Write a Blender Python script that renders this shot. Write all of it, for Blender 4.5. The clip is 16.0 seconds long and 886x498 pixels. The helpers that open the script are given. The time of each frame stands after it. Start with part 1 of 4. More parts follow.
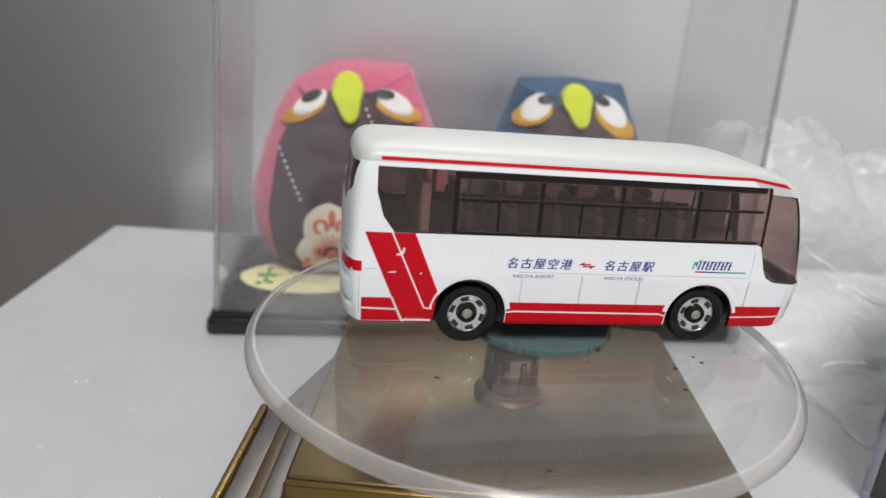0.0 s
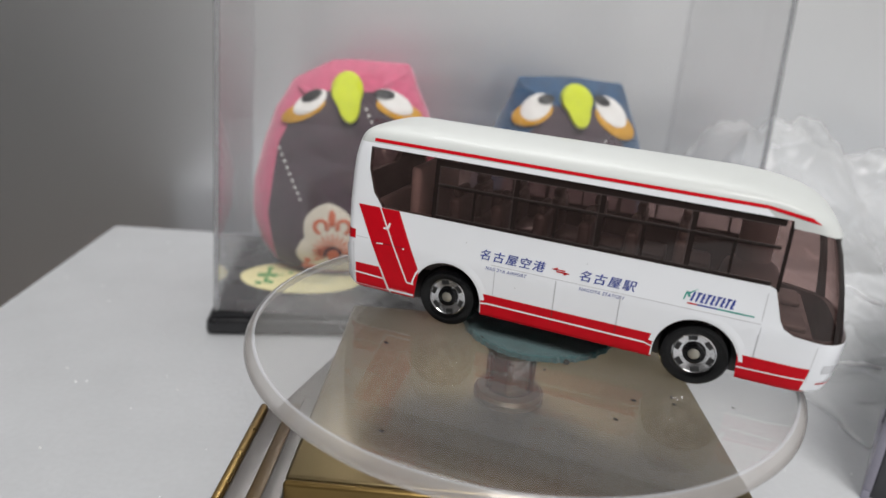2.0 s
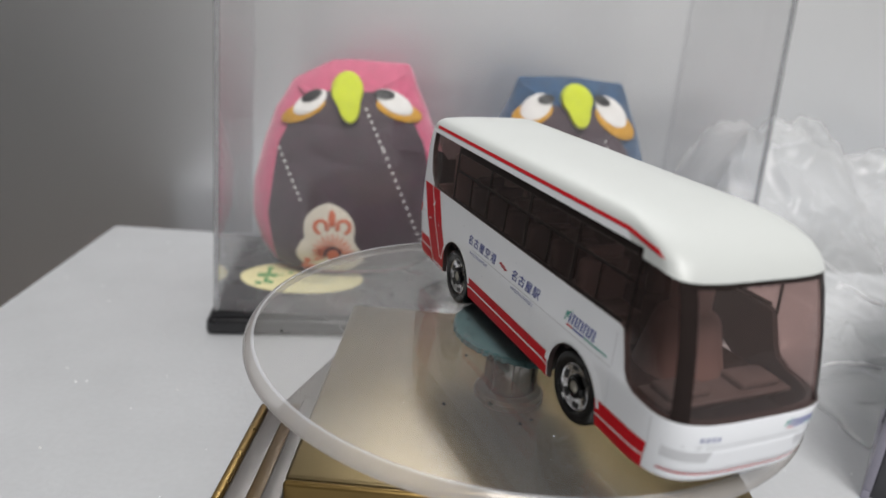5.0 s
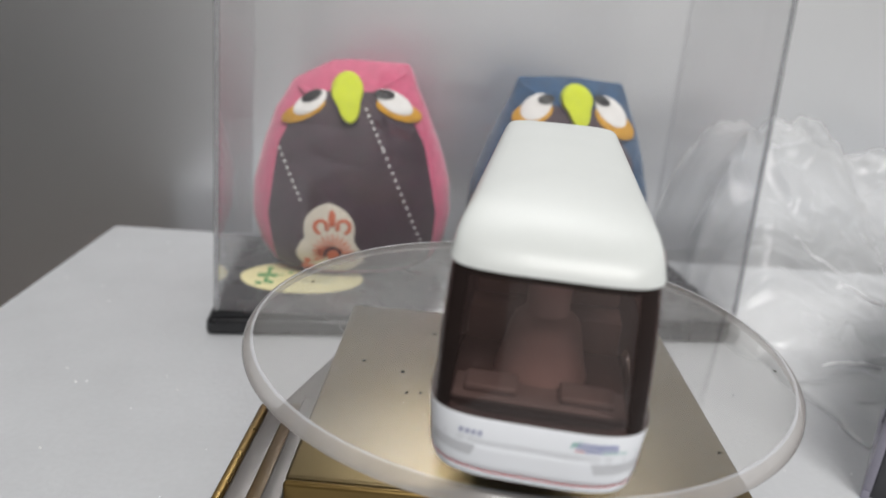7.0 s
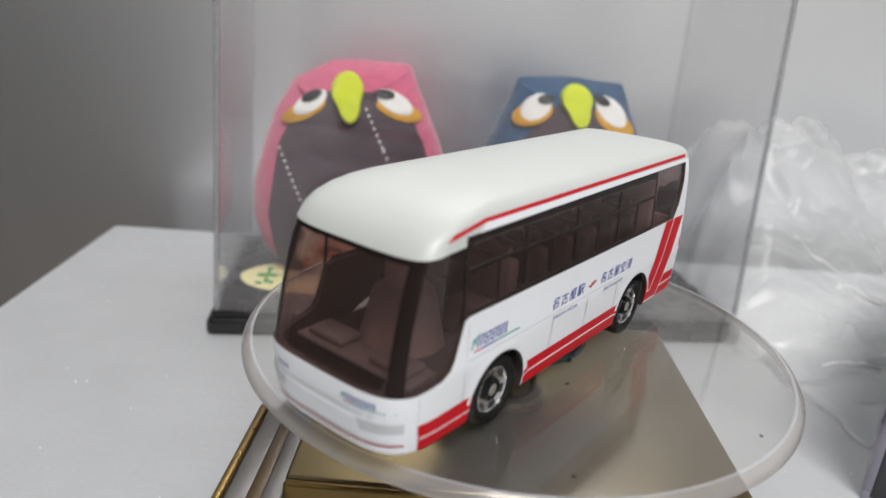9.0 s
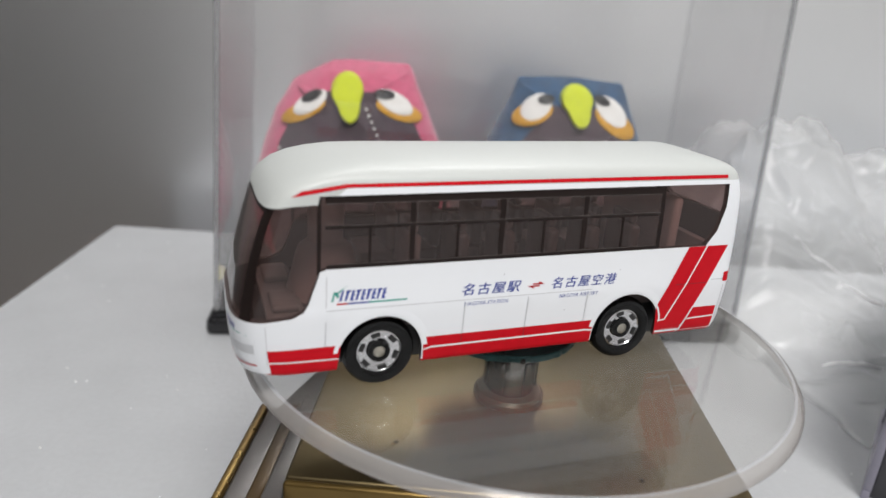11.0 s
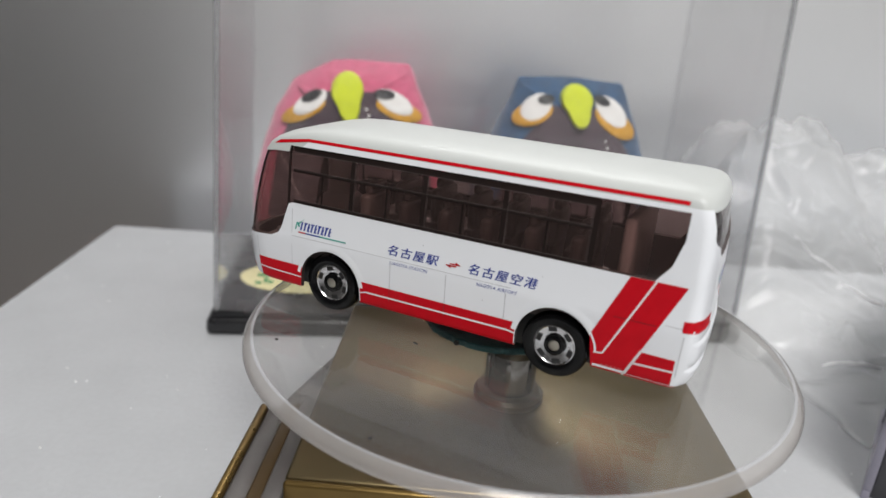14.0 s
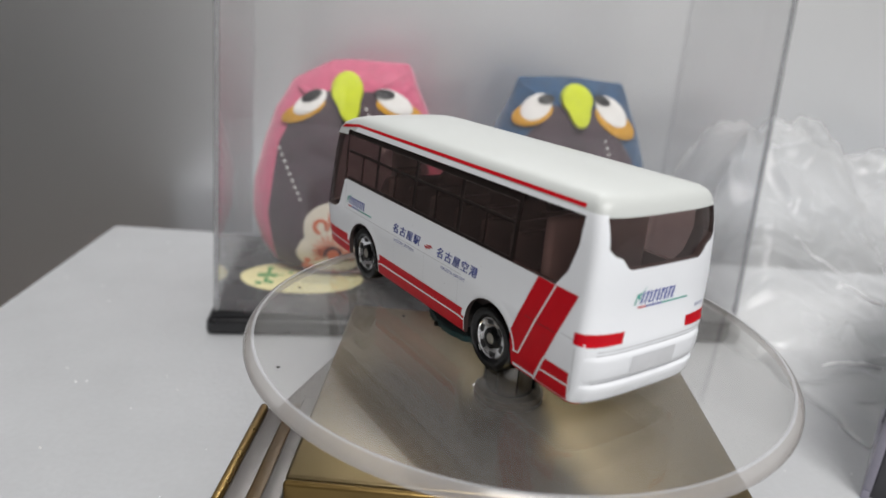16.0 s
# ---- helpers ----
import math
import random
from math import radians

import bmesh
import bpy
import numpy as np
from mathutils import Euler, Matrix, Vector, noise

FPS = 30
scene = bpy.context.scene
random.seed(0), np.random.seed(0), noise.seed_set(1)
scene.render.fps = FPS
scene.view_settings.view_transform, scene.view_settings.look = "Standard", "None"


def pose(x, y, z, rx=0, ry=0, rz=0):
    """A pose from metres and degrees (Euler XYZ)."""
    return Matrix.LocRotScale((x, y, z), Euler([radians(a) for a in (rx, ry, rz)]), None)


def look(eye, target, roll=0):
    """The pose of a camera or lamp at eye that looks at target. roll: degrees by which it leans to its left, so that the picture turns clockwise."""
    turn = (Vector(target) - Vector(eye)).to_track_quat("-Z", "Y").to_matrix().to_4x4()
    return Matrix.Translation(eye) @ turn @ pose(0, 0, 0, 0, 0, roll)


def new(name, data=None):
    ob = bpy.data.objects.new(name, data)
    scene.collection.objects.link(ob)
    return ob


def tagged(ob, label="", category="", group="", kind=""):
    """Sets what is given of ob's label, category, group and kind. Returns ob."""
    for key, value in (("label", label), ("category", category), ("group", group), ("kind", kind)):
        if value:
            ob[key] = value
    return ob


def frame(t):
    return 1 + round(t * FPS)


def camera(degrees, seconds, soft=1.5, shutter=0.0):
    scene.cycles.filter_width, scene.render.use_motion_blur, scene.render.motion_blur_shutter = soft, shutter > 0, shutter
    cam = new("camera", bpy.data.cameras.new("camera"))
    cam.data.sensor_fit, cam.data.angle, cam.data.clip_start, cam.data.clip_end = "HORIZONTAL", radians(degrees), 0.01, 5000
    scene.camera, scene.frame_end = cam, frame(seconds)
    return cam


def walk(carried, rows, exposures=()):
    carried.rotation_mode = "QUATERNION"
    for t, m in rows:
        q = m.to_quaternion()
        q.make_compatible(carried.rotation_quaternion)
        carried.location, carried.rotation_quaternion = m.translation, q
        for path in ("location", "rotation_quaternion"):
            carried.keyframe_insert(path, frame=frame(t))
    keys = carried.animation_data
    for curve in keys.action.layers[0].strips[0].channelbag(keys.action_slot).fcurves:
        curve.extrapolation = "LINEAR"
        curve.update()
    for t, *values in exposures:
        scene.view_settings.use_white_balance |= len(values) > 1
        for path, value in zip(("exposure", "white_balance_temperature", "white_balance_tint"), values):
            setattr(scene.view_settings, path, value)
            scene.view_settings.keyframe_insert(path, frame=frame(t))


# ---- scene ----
cam = camera(66.03, 16.0, soft=1.5)
cam.data.dof.use_dof = True
cam.data.dof.focus_distance, cam.data.dof.aperture_fstop = 0.108, 21.0
EYE = Vector((0.0, -0.105, 0.092))
PAN, TILT, ROLL = radians(-7.306), radians(19.195), 4.728
AIM = EYE + Vector((math.sin(PAN) * math.cos(TILT), math.cos(PAN) * math.cos(TILT), -math.sin(TILT)))
walk(cam, [(0.0, look(EYE, AIM, ROLL)), (16.0, look(EYE, AIM, ROLL))])

# ---- light: one ceiling lamp in a closed room, pale but for two added dark walls ----
world = bpy.data.worlds.new("room_air")
scene.world = world
world.use_nodes = True
world.node_tree.nodes["Background"].inputs[0].default_value = (0.8, 0.87, 1.0, 1)
world.node_tree.nodes["Background"].inputs[1].default_value = 0.05


def area_lamp(name, m, w, h, watts, colour):
    data = bpy.data.lights.new(name, "AREA")
    data.shape, data.size, data.size_y, data.energy, data.color = "RECTANGLE", w, h, watts, colour
    ob = new(name, data)
    ob.matrix_basis = m
    return ob


area_lamp("ceiling_lamp_light", pose(0.31, -0.85, 1.49), 0.75, 0.75, 33, (1.0, 0.985, 0.96))
scene.view_settings.exposure = 0.0

MM = 0.001


# ---- materials ----
def material(name):
    m = bpy.data.materials.new(name)
    m.use_nodes = True
    return m, m.node_tree.nodes, m.node_tree.links, m.node_tree.nodes["Principled BSDF"]


def surface(name, colour, rough=0.5, metal=0.0, vary=0.06, scale=300.0, bump=0.0, bump_scale=1500.0, fine=0.0, coat=0.0, sheen=0.0, other=None, other_amount=0.5, spec=0.5):
    """Colour with a broad and a fine variation, and relief; scale is in cycles per metre."""
    m, n, l, p = material(name)
    co = n.new("ShaderNodeTexCoord")
    broad = n.new("ShaderNodeTexNoise")
    broad.inputs["Scale"].default_value, broad.inputs["Detail"].default_value = scale, 4
    l.new(co.outputs["Object"], broad.inputs["Vector"])
    ramp = n.new("ShaderNodeMix")
    ramp.data_type = "RGBA"
    c2 = other or tuple(max(0.0, c * (1 - 2 * vary)) for c in colour)
    ramp.inputs[6].default_value, ramp.inputs[7].default_value = (*colour, 1), (*c2, 1)
    mp = n.new("ShaderNodeMapRange")
    mp.inputs[1].default_value, mp.inputs[2].default_value = 0.35, 0.75
    mp.inputs[4].default_value = other_amount if other else 1.0
    l.new(broad.outputs["Fac"], mp.inputs[0])
    l.new(mp.outputs[0], ramp.inputs[0])
    out = ramp.outputs[2]
    if fine:
        grain = n.new("ShaderNodeTexNoise")
        grain.inputs["Scale"].default_value, grain.inputs["Detail"].default_value = bump_scale, 3
        l.new(co.outputs["Object"], grain.inputs["Vector"])
        mul = n.new("ShaderNodeMix")
        mul.data_type, mul.blend_type = "RGBA", "MULTIPLY"
        mul.inputs[0].default_value = fine
        l.new(out, mul.inputs[6])
        l.new(grain.outputs["Fac"], mul.inputs[7])
        out = mul.outputs[2]
    l.new(out, p.inputs["Base Color"])
    p.inputs["Metallic"].default_value = metal
    rr = n.new("ShaderNodeMapRange")
    rr.inputs[3].default_value, rr.inputs[4].default_value = max(0.0, rough - 0.06), min(1.0, rough + 0.06)
    l.new(broad.outputs["Fac"], rr.inputs[0])
    l.new(rr.outputs[0], p.inputs["Roughness"])
    p.inputs["Specular IOR Level"].default_value = spec
    p.inputs["Coat Weight"].default_value = coat
    p.inputs["Coat Roughness"].default_value = 0.06
    p.inputs["Sheen Weight"].default_value = sheen
    if bump:
        nz = n.new("ShaderNodeTexNoise")
        nz.inputs["Scale"].default_value, nz.inputs["Detail"].default_value = bump_scale, 4
        l.new(co.outputs["Object"], nz.inputs["Vector"])
        b = n.new("ShaderNodeBump")
        b.inputs["Strength"].default_value, b.inputs["Distance"].default_value = bump, 0.0003
        l.new(nz.outputs["Fac"], b.inputs["Height"])
        l.new(b.outputs["Normal"], p.inputs["Normal"])
    return m


def clear(name, tint, ior=1.49, haze=0.0, haze_colour=(0.8, 0.8, 0.8), rough=0.02, smear=0.0, smear_scale=60.0, bump=0.0, bump_scale=100.0, gain=1.0):
    """Clear plastic: see-through with a tint, gloss by Fresnel, and a little scattered haze in smears."""
    m, n, l, p = material(name)
    n.remove(p)
    out = n["Material Output"]
    tr, gl, df = n.new("ShaderNodeBsdfTransparent"), n.new("ShaderNodeBsdfGlossy"), n.new("ShaderNodeBsdfDiffuse")
    tr.inputs[0].default_value, df.inputs[0].default_value = (*tint, 1), (*haze_colour, 1)
    gl.inputs["Roughness"].default_value = rough
    fr = n.new("ShaderNodeLayerWeight")
    fr.inputs["Blend"].default_value = 0.5
    pw, g = n.new("ShaderNodeMath"), n.new("ShaderNodeMath")
    pw.operation, pw.inputs[1].default_value = "POWER", 5.0
    f0 = ((ior - 1) / (ior + 1)) ** 2
    g.operation, g.use_clamp = "MULTIPLY_ADD", True
    g.inputs[1].default_value, g.inputs[2].default_value = (1 - f0) * gain, f0 * gain
    l.new(fr.outputs["Facing"], pw.inputs[0])
    l.new(pw.outputs[0], g.inputs[0])
    m1, m2 = n.new("ShaderNodeMixShader"), n.new("ShaderNodeMixShader")
    co, nz, mr = n.new("ShaderNodeTexCoord"), n.new("ShaderNodeTexNoise"), n.new("ShaderNodeMapRange")
    nz.inputs["Scale"].default_value, nz.inputs["Detail"].default_value = smear_scale, 5
    l.new(co.outputs["Object"], nz.inputs["Vector"])
    mr.inputs[1].default_value, mr.inputs[2].default_value = 0.2, 0.8
    mr.inputs[3].default_value, mr.inputs[4].default_value = haze, min(1.0, haze + smear)
    l.new(nz.outputs["Fac"], mr.inputs[0])
    l.new(mr.outputs[0], m1.inputs[0])
    l.new(tr.outputs[0], m1.inputs[1])
    l.new(df.outputs[0], m1.inputs[2])
    l.new(g.outputs[0], m2.inputs[0])
    l.new(m1.outputs[0], m2.inputs[1])
    l.new(gl.outputs[0], m2.inputs[2])
    l.new(m2.outputs[0], out.inputs[0])
    if bump:
        bn = n.new("ShaderNodeTexNoise")
        bn.inputs["Scale"].default_value, bn.inputs["Detail"].default_value = bump_scale, 3
        l.new(co.outputs["Object"], bn.inputs["Vector"])
        b = n.new("ShaderNodeBump")
        b.inputs["Strength"].default_value, b.inputs["Distance"].default_value = bump, 0.002
        l.new(bn.outputs["Fac"], b.inputs["Height"])
        l.new(b.outputs["Normal"], gl.inputs["Normal"])
        l.new(b.outputs["Normal"], fr.inputs["Normal"])
    return m


M_WALL = surface("satin_grey_white_board", (0.95, 0.965, 0.985), 0.34, metal=0.92, vary=0.03, scale=9, bump=0.15, bump_scale=500)
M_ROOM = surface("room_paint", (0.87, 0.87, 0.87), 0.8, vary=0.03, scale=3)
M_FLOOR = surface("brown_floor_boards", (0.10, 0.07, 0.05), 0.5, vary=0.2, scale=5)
# near black for two unseen walls; darkens the left of the satin wall's reflection
M_ROOM_DIM = surface("reflection_dimming_grey", (0.062, 0.059, 0.057), 0.8, vary=0.05, scale=3)
M_FOAM = surface("white_foam_board", (0.49, 0.50, 0.52), 0.55, vary=0.035, scale=45, bump=0.45, bump_scale=700, fine=0.10)
M_SPECK = surface("bright_foam_beads", (0.95, 0.95, 0.95), 0.2, coat=1.0)
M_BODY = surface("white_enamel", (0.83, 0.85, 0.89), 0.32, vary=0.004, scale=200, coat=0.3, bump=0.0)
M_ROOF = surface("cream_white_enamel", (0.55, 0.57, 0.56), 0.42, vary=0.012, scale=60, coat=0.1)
M_RED = surface("red_print", (0.56, 0.003, 0.012), 0.4, vary=0.05, scale=500, spec=0.15)
M_WHITE_INK = surface("white_print", (0.85, 0.82, 0.82), 0.4)
M_PINK_INK = surface("pale_red_print", (0.62, 0.13, 0.14), 0.4)
M_BLUE = surface("blue_print", (0.02, 0.05, 0.33), 0.4)
M_DULL_BLUE = surface("dull_blue_print", (0.36, 0.38, 0.52), 0.4)
M_TEAL_INK = surface("teal_print", (0.05, 0.36, 0.30), 0.4)
M_SEAM = surface("panel_seam_shade", (0.60, 0.61, 0.64), 0.5)
M_PLATE = surface("pale_plate_print", (0.66, 0.67, 0.70), 0.4)
M_DARK_RED = surface("red_seam_shade", (0.20, 0.002, 0.006), 0.5)
M_LENS = surface("silver_lamp_print", (0.62, 0.63, 0.66), 0.3)
M_GLASS = clear("brown_tinted_window_plastic", (0.67, 0.545, 0.525), haze=0.10, smear=0.06, smear_scale=120, haze_colour=(0.20, 0.138, 0.128), rough=0.04)
M_FRAME = surface("dark_brown_window_bars", (0.02, 0.014, 0.013), 0.3, spec=0.1)
# lighter than the bars: the glint along their edges as colour
M_RIDGE_GLINT = surface("painted_ridge_glint", (0.085, 0.068, 0.065), 0.25)
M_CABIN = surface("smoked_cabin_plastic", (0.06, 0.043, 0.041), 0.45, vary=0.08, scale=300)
# lighter copies of the cabin plastic: light through the end windows put into colour
M_CABIN_LIT = surface("lit_cabin_plastic", (0.40, 0.325, 0.305), 0.45, vary=0.06, scale=300)
M_SEAT_LIT = surface("half_lit_seat_plastic", (0.20, 0.16, 0.15), 0.45, vary=0.06, scale=300)
M_DASH = surface("smoky_grey_dashboard_plastic", (0.19, 0.175, 0.17), 0.5, vary=0.08, scale=300)
M_BLACK = surface("black_chassis_plastic", (0.012, 0.012, 0.013), 0.45, vary=0.1, bump=0.1)
M_TYRE = surface("black_tyre_plastic", (0.003, 0.003, 0.0035), 0.16, vary=0.1, scale=600, spec=0.3)
M_CHROME = surface("bright_chrome", (0.78, 0.78, 0.80), 0.17, metal=1.0, vary=0.06, scale=900)
M_STEEL = surface("dark_polished_steel", (0.22, 0.21, 0.20), 0.16, metal=1.0, vary=0.1, scale=600)
M_AXLE = surface("dull_axle_metal", (0.42, 0.40, 0.35), 0.45, metal=0.8)
M_DISC = clear("clear_acrylic_disc", (0.95, 0.95, 0.945), haze=0.035, smear=0.03, smear_scale=15, rough=0.035, haze_colour=(0.68, 0.66, 0.64), gain=0.9)
M_RIM = clear("frosted_acrylic_edge", (0.84, 0.83, 0.82), haze=0.42, smear=0.15, smear_scale=80, haze_colour=(0.44, 0.42, 0.41), rough=0.15)
M_RIM_LINE = clear("bright_disc_lip", (0.85, 0.85, 0.87), haze=0.4, haze_colour=(0.66, 0.67, 0.70), rough=0.1)
M_PAD = surface("teal_felt", (0.045, 0.150, 0.165), 0.9, vary=0.2, scale=500, bump=0.7, bump_scale=2500, fine=0.4, sheen=0.3)
M_DIRT = surface("dark_lint", (0.02, 0.02, 0.018), 0.9)
M_GOLD = surface("gold_plastic", (0.22, 0.142, 0.045), 0.28, metal=0.75, vary=0.12, scale=60)
M_GOLD_TOP = surface("worn_gold_top", (0.215, 0.165, 0.088), 0.34, metal=1.0, vary=0.03, scale=15)
# brown of strip and collar; on body and front panel, gold darkened for shade
M_TRIM_SHADE = surface("brown_trim_and_shaded_gold", (0.075, 0.045, 0.014), 0.35, metal=0.25, vary=0.12, scale=90)
# grey of the wedge that stands for shade beside the turntable
M_WEDGE_SHADE = surface("soft_shade_grey", (0.12, 0.11, 0.105), 0.5, vary=0.1, scale=80)
M_SILVER = surface("grey_silver_band", (0.15, 0.14, 0.135), 0.35, metal=0.5, vary=0.08, scale=120)
M_ACRYLIC = clear("clear_case_acrylic", (0.99, 0.99, 0.992), haze=0.012, smear=0.03, smear_scale=30, haze_colour=(0.85, 0.85, 0.87))
M_EDGE = clear("grey_acrylic_edge", (0.76, 0.77, 0.79), haze=0.35, haze_colour=(0.50, 0.50, 0.51), rough=0.08)
M_EDGE_FAR = clear("pale_acrylic_edge", (0.93, 0.93, 0.94), haze=0.03, haze_colour=(0.8, 0.8, 0.8), rough=0.3, gain=0.1)
M_BASE = surface("black_gloss_plastic", (0.012, 0.012, 0.014), 0.28, vary=0.2, scale=120, coat=0.3, bump=0.05)
M_PINK = surface("pink_crepe_cloth", (0.82, 0.15, 0.285), 0.9, vary=0.12, scale=400, bump=1.0, bump_scale=1100, fine=0.4, sheen=0.4)
M_NAVY = surface("blue_crepe_cloth", (0.025, 0.095, 0.215), 0.9, vary=0.2, scale=250, bump=0.9, bump_scale=1300, fine=0.3, sheen=0.25)
M_PLUM = surface("dark_plum_cloth", (0.050, 0.022, 0.036), 0.75, vary=0.2, scale=250, sheen=0.2)
M_FELT_W = surface("white_felt", (0.80, 0.78, 0.76), 0.9, vary=0.05, bump=0.5, bump_scale=1600)
M_FELT_O = surface("mustard_felt", (0.66, 0.33, 0.02), 0.9, vary=0.12, bump=0.6, bump_scale=1600)
M_FELT_Y = surface("lime_yellow_felt", (0.62, 0.70, 0.02), 0.9, vary=0.1, bump=0.6, bump_scale=1600)
M_PUPIL = surface("black_bead", (0.012, 0.012, 0.014), 0.35)
M_CREAM = surface("cream_cloth", (0.72, 0.66, 0.56), 0.9, vary=0.05, bump=0.5, bump_scale=1600)
M_CORAL = surface("coral_print", (0.66, 0.18, 0.10), 0.9, vary=0.12, scale=600, bump=0.4)
M_LABEL = surface("pale_yellow_paper", (0.76, 0.70, 0.38), 0.7, vary=0.04, scale=90)
M_GREEN = surface("green_ink", (0.02, 0.26, 0.06), 0.6)
M_GREY_INK = surface("faint_grey_ink", (0.45, 0.46, 0.30), 0.6)
M_BAG = clear("crumpled_clear_film", (0.93, 0.93, 0.935), haze=0.24, smear=0.14, smear_scale=25, haze_colour=(0.84, 0.85, 0.86), rough=0.09, bump=0.25, bump_scale=70, gain=0.38)
# folded film whitened so that its glint is in the colour
M_SEAM_GLINT = clear("painted_glint_film", (0.92, 0.92, 0.925), haze=0.6, haze_colour=(0.95, 0.95, 0.96), rough=0.08, gain=1.2)
M_DARKBOX = surface("dark_grey_box_card", (0.06, 0.06, 0.07), 0.35, vary=0.25, scale=120, coat=0.4)
M_LILAC = surface("lilac_grey_edge", (0.30, 0.29, 0.36), 0.35, vary=0.1, scale=100, coat=0.3)
M_LAMP = surface("lamp_housing", (0.85, 0.85, 0.85), 0.5)


# ---- mesh helpers (millimetres in, metres out) ----
def part(name, bm, mat, parent=None, label="", smooth=35.0, scale=MM):
    if scale != 1:
        bmesh.ops.scale(bm, vec=(scale, scale, scale), verts=bm.verts)
    me = bpy.data.meshes.new(name)
    bm.to_mesh(me)
    bm.free()
    for m in (mat if isinstance(mat, (list, tuple)) else [mat]):
        me.materials.append(m)
    if smooth:
        for p in me.polygons:
            p.use_smooth = True
        me.set_sharp_from_angle(angle=radians(smooth))
    ob = new(name, me)
    if parent:
        ob.parent = parent
    if label:
        tagged(ob, label)
    return ob


def thing(name, m, label, category, group="", kind=""):
    ob = new(name)
    ob.empty_display_size = 0.01
    ob.matrix_basis = m
    return tagged(ob, label, category, group, kind)


def box(bm, x0, x1, y0, y1, z0, z1, bevel=0.0, seg=2):
    r = bmesh.ops.create_cube(bm, size=1)
    for v in r["verts"]:
        v.co = Vector(((x0 + x1) / 2 + v.co.x * (x1 - x0), (y0 + y1) / 2 + v.co.y * (y1 - y0), (z0 + z1) / 2 + v.co.z * (z1 - z0)))
    if bevel:
        es = {e for v in r["verts"] for e in v.link_edges}
        bmesh.ops.bevel(bm, geom=list(es), offset=bevel, segments=seg, profile=0.5, affect="EDGES")
    return bm


def loft(bm, rings, closed=True, cap=True, mats=None):
    """Rings of equal length joined one to the next."""
    vs = [[bm.verts.new(p) for p in ring] for ring in rings]
    n = len(vs[0])
    for i in range(len(vs) - 1):
        for j in range(n if closed else n - 1):
            k = (j + 1) % n
            bm.faces.new((vs[i][j], vs[i][k], vs[i + 1][k], vs[i + 1][j]))
    if cap:
        bm.faces.new(list(reversed(vs[0])))
        bm.faces.new(vs[-1])
    return vs


def lathe(bm, profile, n=64, axis="z", cap=False):
    rings = []
    for r, h in profile:
        ring = []
        for i in range(n):
            a = 2 * math.pi * i / n
            p = (r * math.cos(a), r * math.sin(a), h)
            ring.append(p if axis == "z" else (p[0], h, -p[1]))
        rings.append(ring)
    return loft(bm, rings, cap=cap)


def prism(bm, poly, lo, hi, axis):
    """A polygon pushed along an axis: 'y' takes (x, z), 'x' takes (y, z), 'z' takes (x, y)."""
    put = {"y": lambda a, b, h: (a, h, b), "x": lambda a, b, h: (h, a, b), "z": lambda a, b, h: (a, b, h)}[axis]
    loft(bm, [[put(a, b, lo) for a, b in poly], [put(a, b, hi) for a, b in poly]])
    bmesh.ops.recalc_face_normals(bm, faces=bm.faces)
    return bm


# ---- setting ----
TURN = 10.5
SHELF = pose(-0.1662, 0.1375, 0, 0, 0, TURN)      # its back left corner; x along the wall, y into it


def structure(name, bm, mat, label, scale=1, m=SHELF, smooth=35.0):
    ob = part(name, bm, mat, None, "", smooth, scale)
    ob.matrix_basis = m
    return tagged(ob, label, "", "", "structure")


bm = bmesh.new()
box(bm, 0.0, 1.1, -0.62, 0.0, -0.04, 0.0, 0.002)
structure("shelf", bm, M_FOAM, "white foam board shelf with tiny beads, set against the wall")
bm = bmesh.new()
box(bm, -1.3, 1.9, 0.035, 0.095, -0.75, 1.55)
structure("wall_back", bm, M_WALL, "pale grey satin wall behind the shelf")
bm = bmesh.new()
box(bm, -1.3, 1.9, -2.4, 0.0, -0.81, -0.75)
structure("floor", bm, M_FLOOR, "brown board floor of the room")
bm = bmesh.new()
box(bm, -1.36, 1.96, -2.46, 0.06, 1.55, 1.61)
structure("ceiling", bm, M_ROOM, "white ceiling")
# wall_west and wall_front_1 are added dark, out of view, to shade wall_back's left
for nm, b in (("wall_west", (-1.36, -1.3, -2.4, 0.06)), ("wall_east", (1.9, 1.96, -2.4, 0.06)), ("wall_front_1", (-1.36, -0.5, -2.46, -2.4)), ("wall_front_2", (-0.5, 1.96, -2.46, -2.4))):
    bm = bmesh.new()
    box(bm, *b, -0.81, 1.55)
    structure(nm, bm, M_ROOM_DIM if nm in ("wall_west", "wall_front_1") else M_ROOM, "added unseen wall, dark to dim the satin wall" if nm in ("wall_west", "wall_front_1") else "plain pale wall of the room")
lamp = thing("ceiling_lamp", pose(0.31, -0.85, 1.5), "white rectangular ceiling lamp", "lamp")
bm = bmesh.new()
box(bm, -0.42, 0.42, -0.42, 0.42, 0.0, 0.05, 0.005)
part("housing", bm, M_LAMP, lamp, "", 35, 1)

# bright beads and dust on the foam
bm = bmesh.new()
rng = random.Random(4)
for i in range(260):
    x, y = rng.uniform(0.005, 0.34), rng.uniform(-0.30, -0.01)
    r = rng.uniform(0.0001, 0.00032)
    bmesh.ops.create_icosphere(bm, subdivisions=1, radius=r, matrix=Matrix.Translation((x, y, 0.0001)))
structure("foam_beads", bm, M_SPECK, "tiny bright beads on the white foam board")
bpy.data.objects["foam_beads"]["kind"] = "stuff"

